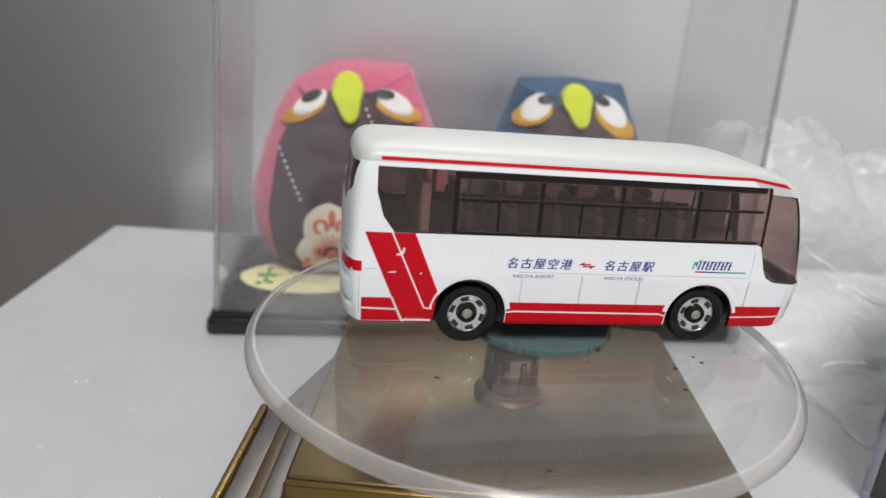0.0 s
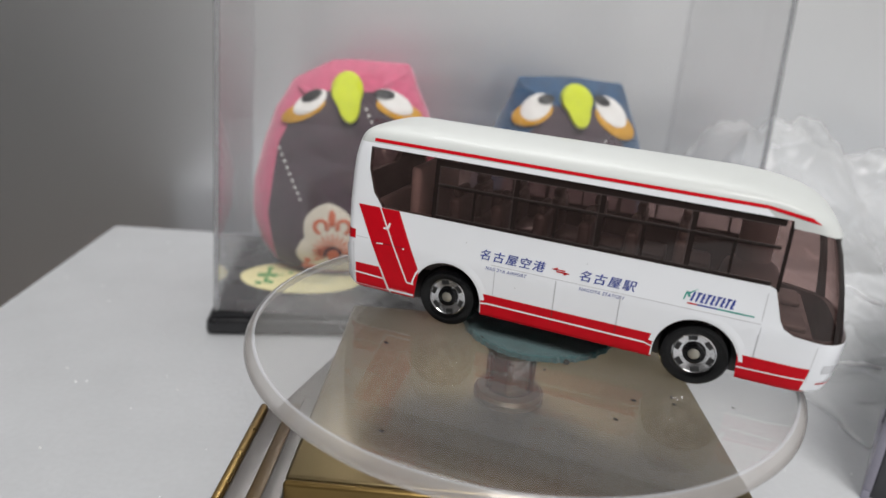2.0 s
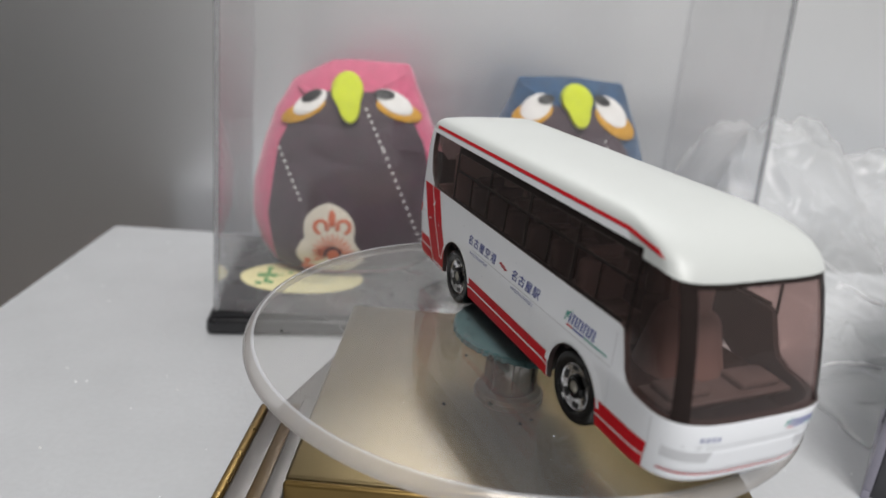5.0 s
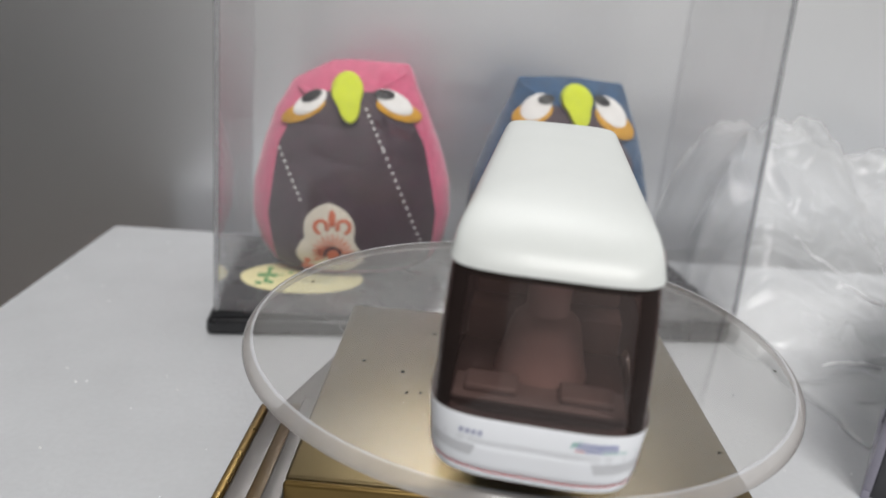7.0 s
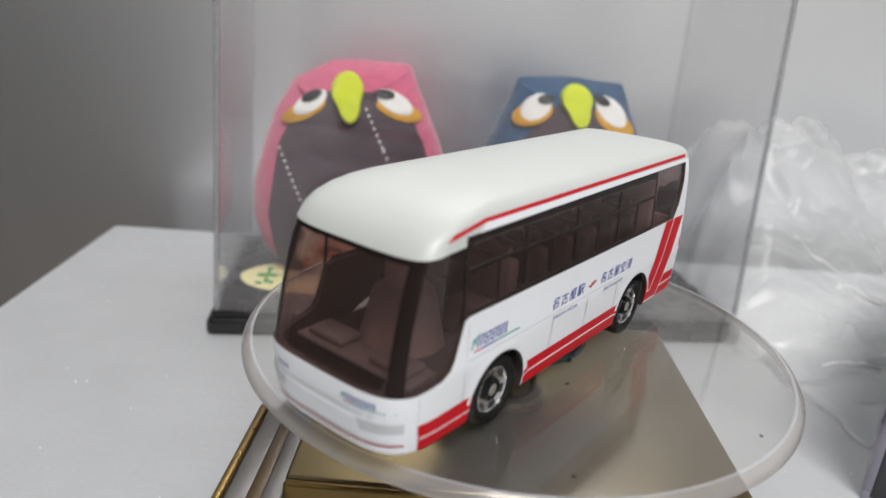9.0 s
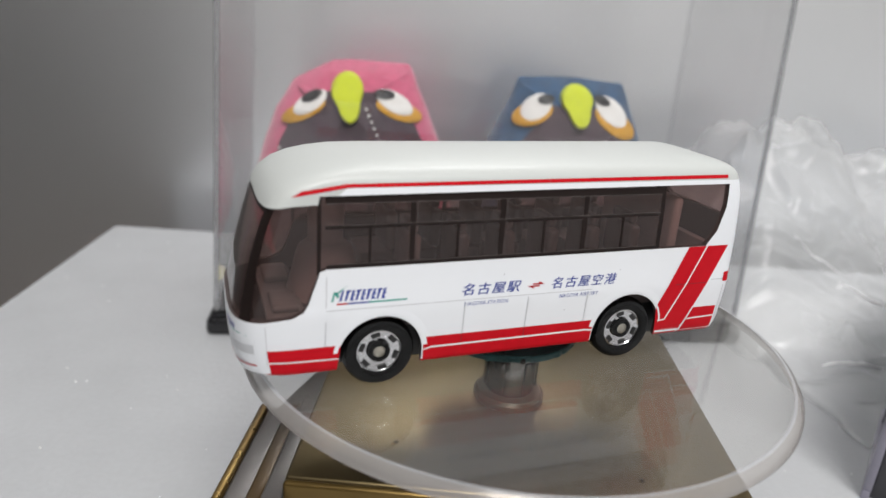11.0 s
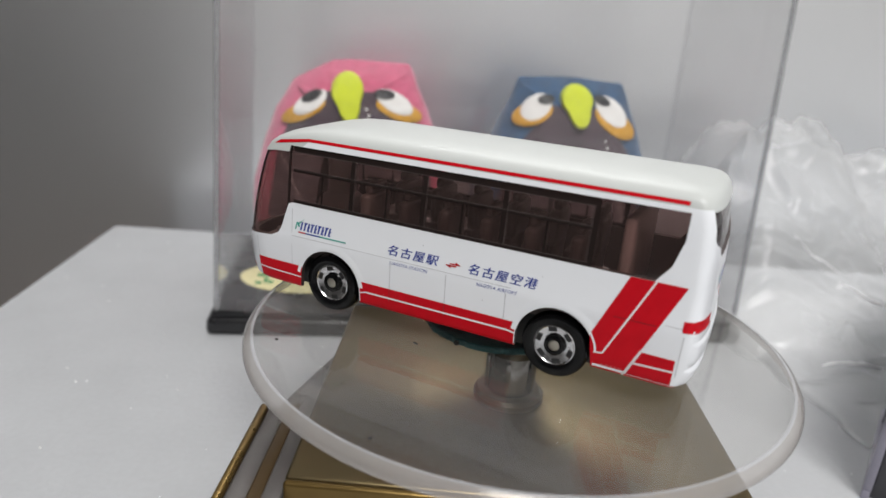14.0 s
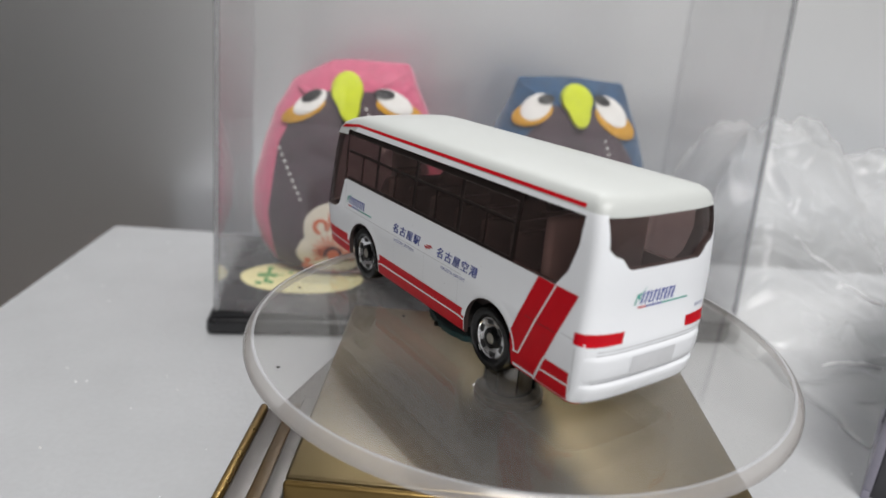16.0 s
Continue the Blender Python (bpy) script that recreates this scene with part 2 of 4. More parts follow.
# ---- turntable ----
DISC_TOP = 43.7
base = thing("gold_turntable", pose(0.001, 0.0005, 0, 0, 0, 6.5), "square gold plastic turntable base with stepped side trim", "turntable")
# body and front panel: the shade on the gold is put into the brown
bm = bmesh.new()
box(bm, -32.5, 32.5, -26.4, 31, 0, 28.5, 0.8, 3)
part("body", bm, M_TRIM_SHADE, base, "gold body, its shade painted in as dark brown")
bm = bmesh.new()
box(bm, -33.2, 33.2, -27.2, 31.6, 28.5, 30, 0.6, 3)
part("top_plate", bm, M_GOLD_TOP, base, "worn pale gold top plate")
bm = bmesh.new()
box(bm, -33.2, 33.2, -28.6, -27.22, 25.6, 30.0, 0.68, 4)
part("front_lip", bm, M_GOLD, base, "rounded gold front lip")
bm = bmesh.new()
box(bm, -31.5, 31.5, -27.1, -26.42, 1, 28.3, 0.3)
part("front_panel", bm, M_TRIM_SHADE, base, "gold front panel, its shade painted in as dark brown")
for nm, mat, x0, x1, z in (("inner_band", M_SILVER, -36.3, -33.21, 27.2), ("bronze_strip", M_TRIM_SHADE, -38.7, -36.31, 26.2),
                           ("outer_band", M_SILVER, -42.2, -38.71, 25.0), ("gold_bead", M_GOLD, -43.6, -42.21, 25.6)):
    bm = bmesh.new()
    box(bm, x0, x1, -31, -3, 0, z, 0.45, 3)
    part(nm, bm, mat, base, "")
# added wedge: soft shade left of the plate, built as a grey solid
bm = bmesh.new()
box(bm, -43.0, -33.25, -2.98, 31, 0, 24.0, 3.0, 4)
for v in bm.verts:
    f = (v.co.y + 3) / 34
    v.co.x += 5.5 * f * (-33.25 - v.co.x) / 9.75
    v.co.z -= 6.0 * f * v.co.z / 24
part("shade_wedge", bm, M_WEDGE_SHADE, base, "added grey wedge standing for soft shade beside the plate")

spindle = thing("turntable_spindle", pose(0, 0, 0.030), "bright metal spindle under the clear disc", "spindle")
bm = bmesh.new()
lathe(bm, [(0.01, 1.6), (3.6, 1.6), (4.1, 1.8), (4.1, 8.6), (3.9, 8.9), (4.6, 9.0), (4.6, 12.2), (0.01, 12.2)], 40)
part("shaft", bm, M_STEEL, spindle)
bm = bmesh.new()
lathe(bm, [(0.01, 0.0), (6.0, 0.0), (6.0, 1.0), (5.5, 1.59), (0.01, 1.59)], 48)
part("collar", bm, M_TRIM_SHADE, spindle, "dark brown collar")
for i in range(6):
    bm = bmesh.new()
    box(bm, 4.05, 4.6, -0.5, 0.5, 2.2, 8.2, 0.2)
    ob = part("rib", bm, M_STEEL, spindle)
    ob.rotation_euler = (0, 0, i * math.pi / 3)

pad = thing("felt_pad", pose(0, 0.0025, 0.0423), "round teal felt pad with frayed edge set in the clear disc", "pad")
bm = bmesh.new()
rng = random.Random(2)
n = 120
rag = [12.6 + rng.uniform(-0.2, 0.2) + 0.12 * math.sin(3 * 6.283 * i / n) for i in range(n)]
rings = [[(f * rag[i] * math.cos(6.2832 * i / n) + 0.4, f * rag[i] * math.sin(6.2832 * i / n) - 0.6, z) for i in range(n)] for f, z in ((0.97, 0.0), (1.0, 0.2), (1.0, 1.0), (0.985, 1.2))]
loft(bm, rings)
part("felt", bm, M_PAD, pad)
bm = bmesh.new()
for i in range(260):
    a, l = rng.uniform(0, 6.2832), rng.uniform(0.25, 0.7)
    q = pose(12.5 * math.cos(a) + 0.4, 12.5 * math.sin(a) - 0.6, rng.uniform(0.1, 0.9), 0, rng.uniform(-40, 40), math.degrees(a) + rng.uniform(-60, 60))
    r = bmesh.ops.create_cube(bm, size=1, matrix=q @ Matrix.Diagonal((l * 1.6, 0.06, 0.06, 1)))
fuzz = part("fuzz", bm, M_PAD, pad)
fuzz["kind"] = "stuff"
for ang, r in ((200, 12.7), (-38, 12.8), (100, 12.7)):
    bm = bmesh.new()
    bmesh.ops.create_icosphere(bm, subdivisions=2, radius=0.45, matrix=pose(r * math.cos(radians(ang)) + 0.4, r * math.sin(radians(ang)) - 0.6, 0.5))
    part("lint", bm, M_DIRT, pad, "dark lint tuft")

disc = thing("turntable_disc", pose(0, 0, 0.0411), "clear acrylic turntable disc with frosted rounded edge", "turntable")
bm = bmesh.new()
lathe(bm, [(0.01, 0.7), (38.0, 0.7), (43.0, 0.72)], 128)
part("lower_face", bm, M_DISC, disc)
bm = bmesh.new()
lathe(bm, [(0.01, 2.6), (42.3, 2.6)], 128)
part("upper_face", bm, M_DISC, disc)
bm = bmesh.new()
lathe(bm, [(43.02, 0.72), (43.6, 0.7), (43.95, 0.95), (43.9, 1.4), (43.5, 2.05), (42.75, 2.56)], 128)
part("edge", bm, M_RIM, disc, "frosted whitish edge")
bm = bmesh.new()
lathe(bm, [(42.75, 2.57), (42.62, 2.64), (42.45, 2.65), (42.3, 2.6)], 128)
part("lip", bm, M_RIM_LINE, disc, "bright thin lip")
rng = random.Random(9)
for i in range(18):
    a, r = rng.uniform(0, 6.283), 40 * math.sqrt(rng.random())
    s = rng.choice((0.12, 0.15, 0.2, 0.3))
    bm = bmesh.new()
    bmesh.ops.create_icosphere(bm, subdivisions=1, radius=s, matrix=pose(r * math.cos(a), r * math.sin(a), 2.62) @ Matrix.Diagonal((rng.uniform(1, 2), 1, 0.3, 1)))
    part("dirt_speck", bm, M_DIRT, disc)
for x, y, w, h in ((24.2, -7.8, 0.42, 0.3), (27.7, -3.0, 0.3, 0.25), (28.7, -4.6, 0.36, 0.22), (11.1, -9.7, 0.26, 0.24), (-9.1, 39.2, 0.3, 0.22), (24.6, 11.8, 0.5, 0.3)):
    bm = bmesh.new()
    bmesh.ops.create_icosphere(bm, subdivisions=2, radius=1.0, matrix=pose(x, y, 2.64, 0, 0, 31 * x) @ Matrix.Diagonal((w, h, 0.09, 1)))
    part("dirt_speck", bm, M_DIRT, disc)

# ---- toy bus: x forward, y to its left, z up from the ground, millimetres ----
RAKE = -0.011
SL = [(3.1, 10.7, 36.4, -37.0), (3.5, 11.0, 36.9, -37.4), (5.2, 11.2, 37.4, -37.8), (8.0, 11.35, 37.8, -38.1), (10.5, 11.45, 37.9, -38.2),
      (11.7, 11.5, 37.7, -38.2), (12.0, 11.46, 37.6, -38.1), (17.5, 11.3, 36.4, -38.1), (22.0, 11.05, 35.1, -37.9), (25.0, 10.85, 34.0, -37.6), (26.5, 10.65, 33.0, -37.3),
      (27.5, 10.5, 31.6, -37.0), (28.3, 10.25, 29.9, -36.7), (28.9, 9.8, 27.8, -36.3), (29.3, 9.15, 25.8, -35.7), (29.6, 8.0, 23.6, -34.6), (29.95, 5.4, 19.0, -32.0), (30.15, 2.4, 12.0, -27.0)]
SLA = np.array(SL)


def dims(z):
    return [float(np.interp(z, SLA[:, 0], SLA[:, k])) for k in (1, 2, 3)]


def nose(z, xf):
    """Length of the rounded front corners: long at the bumper, short under the roof."""
    return min(float(np.interp(z, (8, 12, 24, 27.5, 29, 30.2), (9.5, 8.0, 4.4, 4.2, 6.0, 9.5))), xf * 0.8)


def outline(z, inset=0.0):
    w, xf, xr = dims(z)
    w, xf, xr = w - inset, xf - inset, xr + inset
    right = []
    f0, r0 = xf - nose(z, xf), xr + 3.0
    for i in range(31):
        a = math.pi / 2 * i / 30
        right.append((f0 + (xf - f0) * math.cos(a) ** 0.5 if a < 1.5707 else f0, w * math.sin(a) ** 0.5 if a > 0 else 0.0))
    for i in range(1, 18):
        right.append((f0 + (r0 - f0) * i / 18, w))
    for i in range(21):
        a = math.pi / 2 * i / 20
        right.append((r0 + (xr - r0) * math.sin(a) ** 0.62 if a > 0 else r0, w * math.cos(a) ** 0.62 if a < 1.5707 else 0.0))
    left = [(x, -y) for x, y in reversed(right[1:-1])]
    return right + left


def side_y(x, z):
    w, xf, xr = dims(z)
    f0, r0 = xf - nose(z, xf), xr + 3.0
    if x > f0:
        return w * max(0.0, 1 - min(1.0, (x - f0) / (xf - f0)) ** 4) ** 0.25
    if x < r0:
        k = 2 / 0.62
        return w * max(0.0, 1 - min(1.0, (r0 - x) / (r0 - xr)) ** k) ** (1 / k)
    return w


def front_x(y, z):
    w, xf, xr = dims(z)
    f0 = xf - nose(z, xf)
    return f0 + (xf - f0) * max(0.0, 1 - min(1.0, abs(y) / w) ** 4) ** 0.25


def rear_x(y, z):
    w, xf, xr = dims(z)
    r0, k = xr + 3.0, 2 / 0.62
    return r0 + (xr - r0) * max(0.0, 1 - min(1.0, abs(y) / w) ** k) ** (1 / k)


def shear(bm):
    for v in bm.verts:
        v.co.z += RAKE * v.co.x
    return bm


def on_body(face, a, b, off):
    """A point of the body's skin: a side by (x, z), the front or the rear by (y, z)."""
    if face == "left":
        return (a, side_y(a, b) + off, b)
    if face == "right":
        return (a, -side_y(a, b) - off, b)
    if face == "front":
        return (front_x(a, b) + off, a, b)
    return (rear_x(a, b) - off, a, b)


def print_quads(bm, face, quads, off=0.03, n=8):
    for q in quads:
        q = [Vector(p) for p in q]
        grid = [[bm.verts.new(on_body(face, *((q[0].lerp(q[1], i / n)).lerp(q[3].lerp(q[2], i / n), j / n)), off)) for i in range(n + 1)] for j in range(n + 1)]
        for j in range(n):
            for i in range(n):
                f = (grid[j][i], grid[j][i + 1], grid[j + 1][i + 1], grid[j + 1][i])
                bm.faces.new(f)
    return bm


def decal(name, parent, mat, face, quads, off=0.03, label="", n=8):
    bm = print_quads(bmesh.new(), face, quads, off, n)
    shear(bm)
    bmesh.ops.recalc_face_normals(bm, faces=bm.faces)
    return part(name, bm, mat, parent, label)


def line(p, q, w):
    """A thin quad from p to q."""
    p, q = Vector(p), Vector(q)
    d = (q - p).normalized()
    s = Vector((-d.y, d.x)) * w / 2
    return (p - s, q - s, q + s, p + s)


def lettering(name, parent, text, face, start, end, z, height, mat, slant=0.0, bold=0.0, gap=1.0):
    """Print in the built-in font, laid on the skin from start to end."""
    cu = bpy.data.curves.new("print", "FONT")
    cu.body, cu.resolution_u, cu.space_character = text, 3, gap
    ob = new("print", cu)
    me = bpy.data.meshes.new_from_object(ob.evaluated_get(bpy.context.evaluated_depsgraph_get()))
    bpy.data.objects.remove(ob)
    bm = bmesh.new()
    bm.from_mesh(me)
    bpy.data.meshes.remove(me)
    xs, ys = [v.co.x for v in bm.verts], [v.co.y for v in bm.verts]
    x0, x1, y0, y1 = min(xs), max(xs), min(ys), max(ys)
    for v in bm.verts:
        b = (v.co.y - y0) / (y1 - y0)
        a = start + (end - start) * (v.co.x - x0) / (x1 - x0) + (1 if end > start else -1) * slant * b * height
        v.co = on_body(face, a, z + b * height, 0.035)
    if bold:
        twin = bmesh.ops.duplicate(bm, geom=list(bm.verts) + list(bm.edges) + list(bm.faces))["geom"]
        out = on_body(face, start, z, 1.0)[1] / 1000.0
        bmesh.ops.translate(bm, vec=(bold, 0.02 * (1 if out > 0 else -1), bold * 0.3), verts=[g for g in twin if isinstance(g, bmesh.types.BMVert)])
    bmesh.ops.recalc_face_normals(shear(bm), faces=bm.faces)
    return part(name, bm, mat, parent, "", 0)


bus = thing("toy_bus", pose(0, 0, 0), "white die-cast toy coach with red stripes on a clear disc", "toy bus")


def solid(fill):
    bm = bmesh.new()
    fill(bm)
    bmesh.ops.recalc_face_normals(bm, faces=bm.faces)
    me = bpy.data.meshes.new("solid")
    bm.to_mesh(me)
    bm.free()
    return new("solid", me)


def outer(bm):
    loft(bm, [[(x, y, z) for x, y in outline(z)] for z in SLA[:, 0]])


def inner(bm):
    zs = [1.0, 5.2, 8.0, 11.7, 17.5, 22.0, 26.5, 28.3, 28.9]
    loft(bm, [[(x, y, z) for x, y in outline(max(z, 3.6), 0.9)] for z in zs])


GLASS_CUT = [(-33.6, 26.9), (27.3, 26.6), (27.5, 25.6), (30.5, 25.45), (34.0, 24.9), (45, 24.7), (45, 10.9), (34.5, 10.9), (30.6, 11.3), (29.2, 12.0), (28.6, 13.0), (27.2, 17.2), (26.4, 17.5), (-30.9, 17.5), (-32.6, 19.8), (-33.6, 23.4)]
REAR_CUT = [(-9.6, 27.2), (9.6, 27.2), (9.5, 23.6), (8.8, 22.9), (7.6, 22.4), (6.8, 21.4), (6.2, 21.0), (-6.2, 21.0), (-6.8, 21.4), (-7.6, 22.4), (-8.8, 22.9), (-9.5, 23.6)]


def arch(x):
    return [(x + 5.75 * math.cos(a * math.pi / 20), 4.9 + 5.75 * math.sin(a * math.pi / 20)) for a in range(21)] + [(x - 5.75, 1.0), (x + 5.75, 1.0)]


shell = solid(outer)
cutters = [solid(inner), solid(lambda b: prism(b, GLASS_CUT, -20, 20, "y")), solid(lambda b: prism(b, REAR_CUT, -50, -30, "x")),
           solid(lambda b: prism(b, arch(19.0), -20, 20, "y")), solid(lambda b: prism(b, arch(-19.0), -20, 20, "y"))]
for c in cutters:
    mod = shell.modifiers.new("cut", "BOOLEAN")
    mod.operation, mod.object, mod.solver = "DIFFERENCE", c, "EXACT"
me = bpy.data.meshes.new_from_object(shell.evaluated_get(bpy.context.evaluated_depsgraph_get()))
for o in [shell, *cutters]:
    bpy.data.objects.remove(o)
bm = bmesh.new()
bm.from_mesh(me)
bmesh.ops.remove_doubles(bm, verts=bm.verts, dist=0.004)
# index 2 colours the faces inside the shell dark brown instead of white
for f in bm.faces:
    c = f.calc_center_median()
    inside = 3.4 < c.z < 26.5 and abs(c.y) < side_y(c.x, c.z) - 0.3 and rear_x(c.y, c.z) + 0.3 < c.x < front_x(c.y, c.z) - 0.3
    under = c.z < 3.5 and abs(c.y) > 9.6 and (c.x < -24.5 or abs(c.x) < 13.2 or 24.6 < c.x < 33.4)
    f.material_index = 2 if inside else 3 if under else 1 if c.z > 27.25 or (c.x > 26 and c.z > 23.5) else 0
shear(bm)
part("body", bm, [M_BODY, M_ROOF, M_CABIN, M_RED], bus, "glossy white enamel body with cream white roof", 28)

bm = bmesh.new()
loft(bm, [[(x, y, z) for x, y in outline(z, 0.30)] for z in (10.2, 11.7, 17.5, 22.0, 25.0, 26.5, 27.5, 27.9)], cap=False)
bmesh.ops.recalc_face_normals(shear(bm), faces=bm.faces)
part("window_glass", bm, M_GLASS, bus, "brown-tinted clear window insert", 28)

# window bars standing on the insert
for face in ("left", "right"):
    for x, w, lo, hi in ((21.0, 0.35, 17.4, 22.6), (9.3, 0.35, 17.4, 22.6), (-3.2, 0.35, 17.4, 22.6), (-15.8, 0.35, 17.4, 22.6), (15.5, 0.7, 17.4, 26.6), (3.1, 0.7, 17.4, 26.6), (-9.5, 0.7, 17.4, 26.6), (-22.2, 0.7, 17.4, 26.6), (27.35, 0.5, 16.9, 26.4)):
        decal("window_bar", bus, M_FRAME, face, [[(x - w / 2, lo), (x + w / 2, lo), (x + w / 2, hi), (x - w / 2, hi)]], -0.22, n=3)
    decal("window_rail", bus, M_FRAME, face, [[(-22.2, 22.5), (26.6, 22.5), (26.6, 22.9), (-22.2, 22.9)]], -0.21, n=10)
    decal("window_rail", bus, M_FRAME, face, [[(-22.2, 17.5), (26.4, 17.5), (26.4, 17.95), (-22.2, 17.95)]], -0.215, n=10)
    decal("window_rail", bus, M_FRAME, face, [[(-22.2, 25.7), (26.6, 25.7), (26.6, 26.6), (-22.2, 26.6)]], -0.205, n=10)
    # thin pale lines paint the highlights on rail and bar edges
    decal("window_glint", bus, M_RIDGE_GLINT, face, [line((-22.0, 22.95), (26.5, 22.95), 0.10)], -0.19, "", 10)
    decal("window_glint", bus, M_RIDGE_GLINT, face, [line((-22.0, 18.0), (26.4, 18.0), 0.10)], -0.19, "", 10)
    decal("window_glint", bus, M_RIDGE_GLINT, face, [line((-22.0, 25.65), (26.5, 25.65), 0.10)], -0.185, "", 10)
    for x in (15.0, 2.6, -10.0, -21.7):
        decal("window_glint", bus, M_RIDGE_GLINT, face, [line((x, 18.0), (x, 25.6), 0.09)], -0.19, "", 3)
    s = 1 if face == "left" else -1
    decal("windscreen_pillar", bus, M_FRAME, "front", [[(s * 8.9, 10.8), (s * 10.4, 10.8), (s * 10.0, 25.3), (s * 8.3, 25.3)]], -0.2, n=6)
decal("windscreen_rim", bus, M_FRAME, "front", [[(-9.0, 24.3), (9.0, 24.3), (9.0, 25.0), (-9.0, 25.0)]], -0.2, n=12)

# cabin
bm = bmesh.new()
box(bm, -34.5, 31.5, -9.6, 9.6, 8.0, 10.0, 0.3)
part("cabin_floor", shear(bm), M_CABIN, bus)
# the front row takes a lighter copy, its brighter light painted in
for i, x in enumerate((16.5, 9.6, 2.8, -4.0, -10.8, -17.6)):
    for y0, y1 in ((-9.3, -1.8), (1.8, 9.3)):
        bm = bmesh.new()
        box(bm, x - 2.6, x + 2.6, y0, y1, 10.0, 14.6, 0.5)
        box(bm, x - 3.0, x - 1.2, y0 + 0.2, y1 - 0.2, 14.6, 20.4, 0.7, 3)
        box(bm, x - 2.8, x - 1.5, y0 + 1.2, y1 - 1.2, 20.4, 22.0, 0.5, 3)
        part("seat", shear(bm), M_CABIN if i else M_SEAT_LIT, bus)
bm = bmesh.new()
box(bm, 28.4, 33.4, -9.2, 9.2, 10.0, 10.6, 0.25, 3)
box(bm, 29.0, 32.6, -8.0, -2.2, 10.5, 11.5, 0.4, 3)
box(bm, 29.0, 32.6, 2.2, 8.0, 10.5, 11.5, 0.4, 3)
part("dashboard", shear(bm), M_DASH, bus)
# post, rear wall and added partition are pale to paint in see-through light
bm = bmesh.new()
lathe(bm, [(0.01, 10), (5.4, 10), (4.9, 12.0), (4.4, 14.0), (4.1, 15.6), (3.7, 16.7), (2.9, 17.3), (2.45, 17.6), (2.5, 28.4), (0.01, 28.4)], 28)
bmesh.ops.translate(bm, vec=(24.5, 0, 0), verts=bm.verts)
part("cabin_post", shear(bm), M_CABIN_LIT, bus)
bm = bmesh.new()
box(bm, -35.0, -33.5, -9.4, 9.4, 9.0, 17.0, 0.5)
part("cabin_rear_wall", shear(bm), M_CABIN_LIT, bus)
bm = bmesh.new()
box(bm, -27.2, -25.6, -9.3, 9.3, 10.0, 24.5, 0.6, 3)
part("cabin_partition", shear(bm), M_CABIN_LIT, bus)
bm = bmesh.new()
box(bm, -35.5, 34.5, -8.4, 8.4, 2.4, 7.9, 0.5)
for x in (-19.0, 19.0):
    box(bm, x - 1.0, x + 1.0, -9.0, 9.0, 3.8, 5.8, 0.3)
part("chassis", bm, M_BLACK, bus, "black plastic chassis")


def make_wheel(x, s):
    hub = new("wheel")
    hub.empty_display_size = 0.004
    hub.parent = bus
    hub.matrix_basis = pose(x * MM, s * 9.1 * MM, 4.8 * MM, 0, 0, 0 if s > 0 else 180)
    bm = bmesh.new()
    lathe(bm, [(3.0, 1.15), (3.15, 1.55), (3.8, 1.78), (4.55, 1.6), (4.88, 1.1), (4.95, 0.5), (4.95, -0.9), (4.8, -1.3), (4.2, -1.5), (2.6, -1.5)], 56, "y")
    part("tyre", bm, M_TYRE, hub, "glossy black tyre")
    bm = bmesh.new()
    lathe(bm, [(0.01, 0.85), (1.45, 0.85), (1.55, 1.05), (2.8, 1.28), (2.92, 1.45), (3.05, 1.4), (3.05, 1.0)], 56, "y")
    part("rim", bm, M_CHROME, hub, "bright chrome rim")
    for k in range(6):
        a = k * math.pi / 3 + 0.3
        bm = bmesh.new()
        box(bm, -0.62, 0.62, 1.16, 1.36, -0.36, 0.36, 0.08, 1)
        bmesh.ops.rotate(bm, cent=(0, 0, 0), matrix=Matrix.Rotation(-a + math.pi / 2, 3, "Y"), verts=bm.verts)
        bmesh.ops.translate(bm, vec=(2.42 * math.cos(a), -0.03, 2.42 * math.sin(a)), verts=bm.verts)
        part("rim_slot", bm, M_BLACK, hub)
    bm = bmesh.new()
    lathe(bm, [(0.8, 1.0), (0.85, 1.55), (1.15, 1.6), (1.5, 1.45), (1.5, 0.9)], 36, "y")
    part("hub_ring", bm, M_TYRE, hub, "black hub ring")
    bm = bmesh.new()
    lathe(bm, [(0.01, 1.62), (0.6, 1.6), (0.82, 1.45), (0.82, 1.0)], 28, "y")
    part("axle_end", bm, M_AXLE, hub, "dull beige metal axle end")


for x in (19.0, -19.0):
    for s in (1, -1):
        make_wheel(x, s)

# white chips where the red stripe is worn through
for q in ([(-29.9, 14.4), (-29.4, 14.4), (-29.2, 15.2), (-29.5, 15.3)], [(-30.5, 14.1), (-29.6, 14.1), (-29.4, 14.5), (-30.4, 14.4)], [(-31.6, 11.4), (-30.4, 11.45), (-30.4, 11.7), (-31.5, 11.6)], [(-26.9, 11.3), (-26.6, 11.3), (-26.6, 11.6), (-26.9, 11.55)]):
    decal("worn_chip", bus, M_WHITE_INK, "right", [q], 0.1, "", 2)

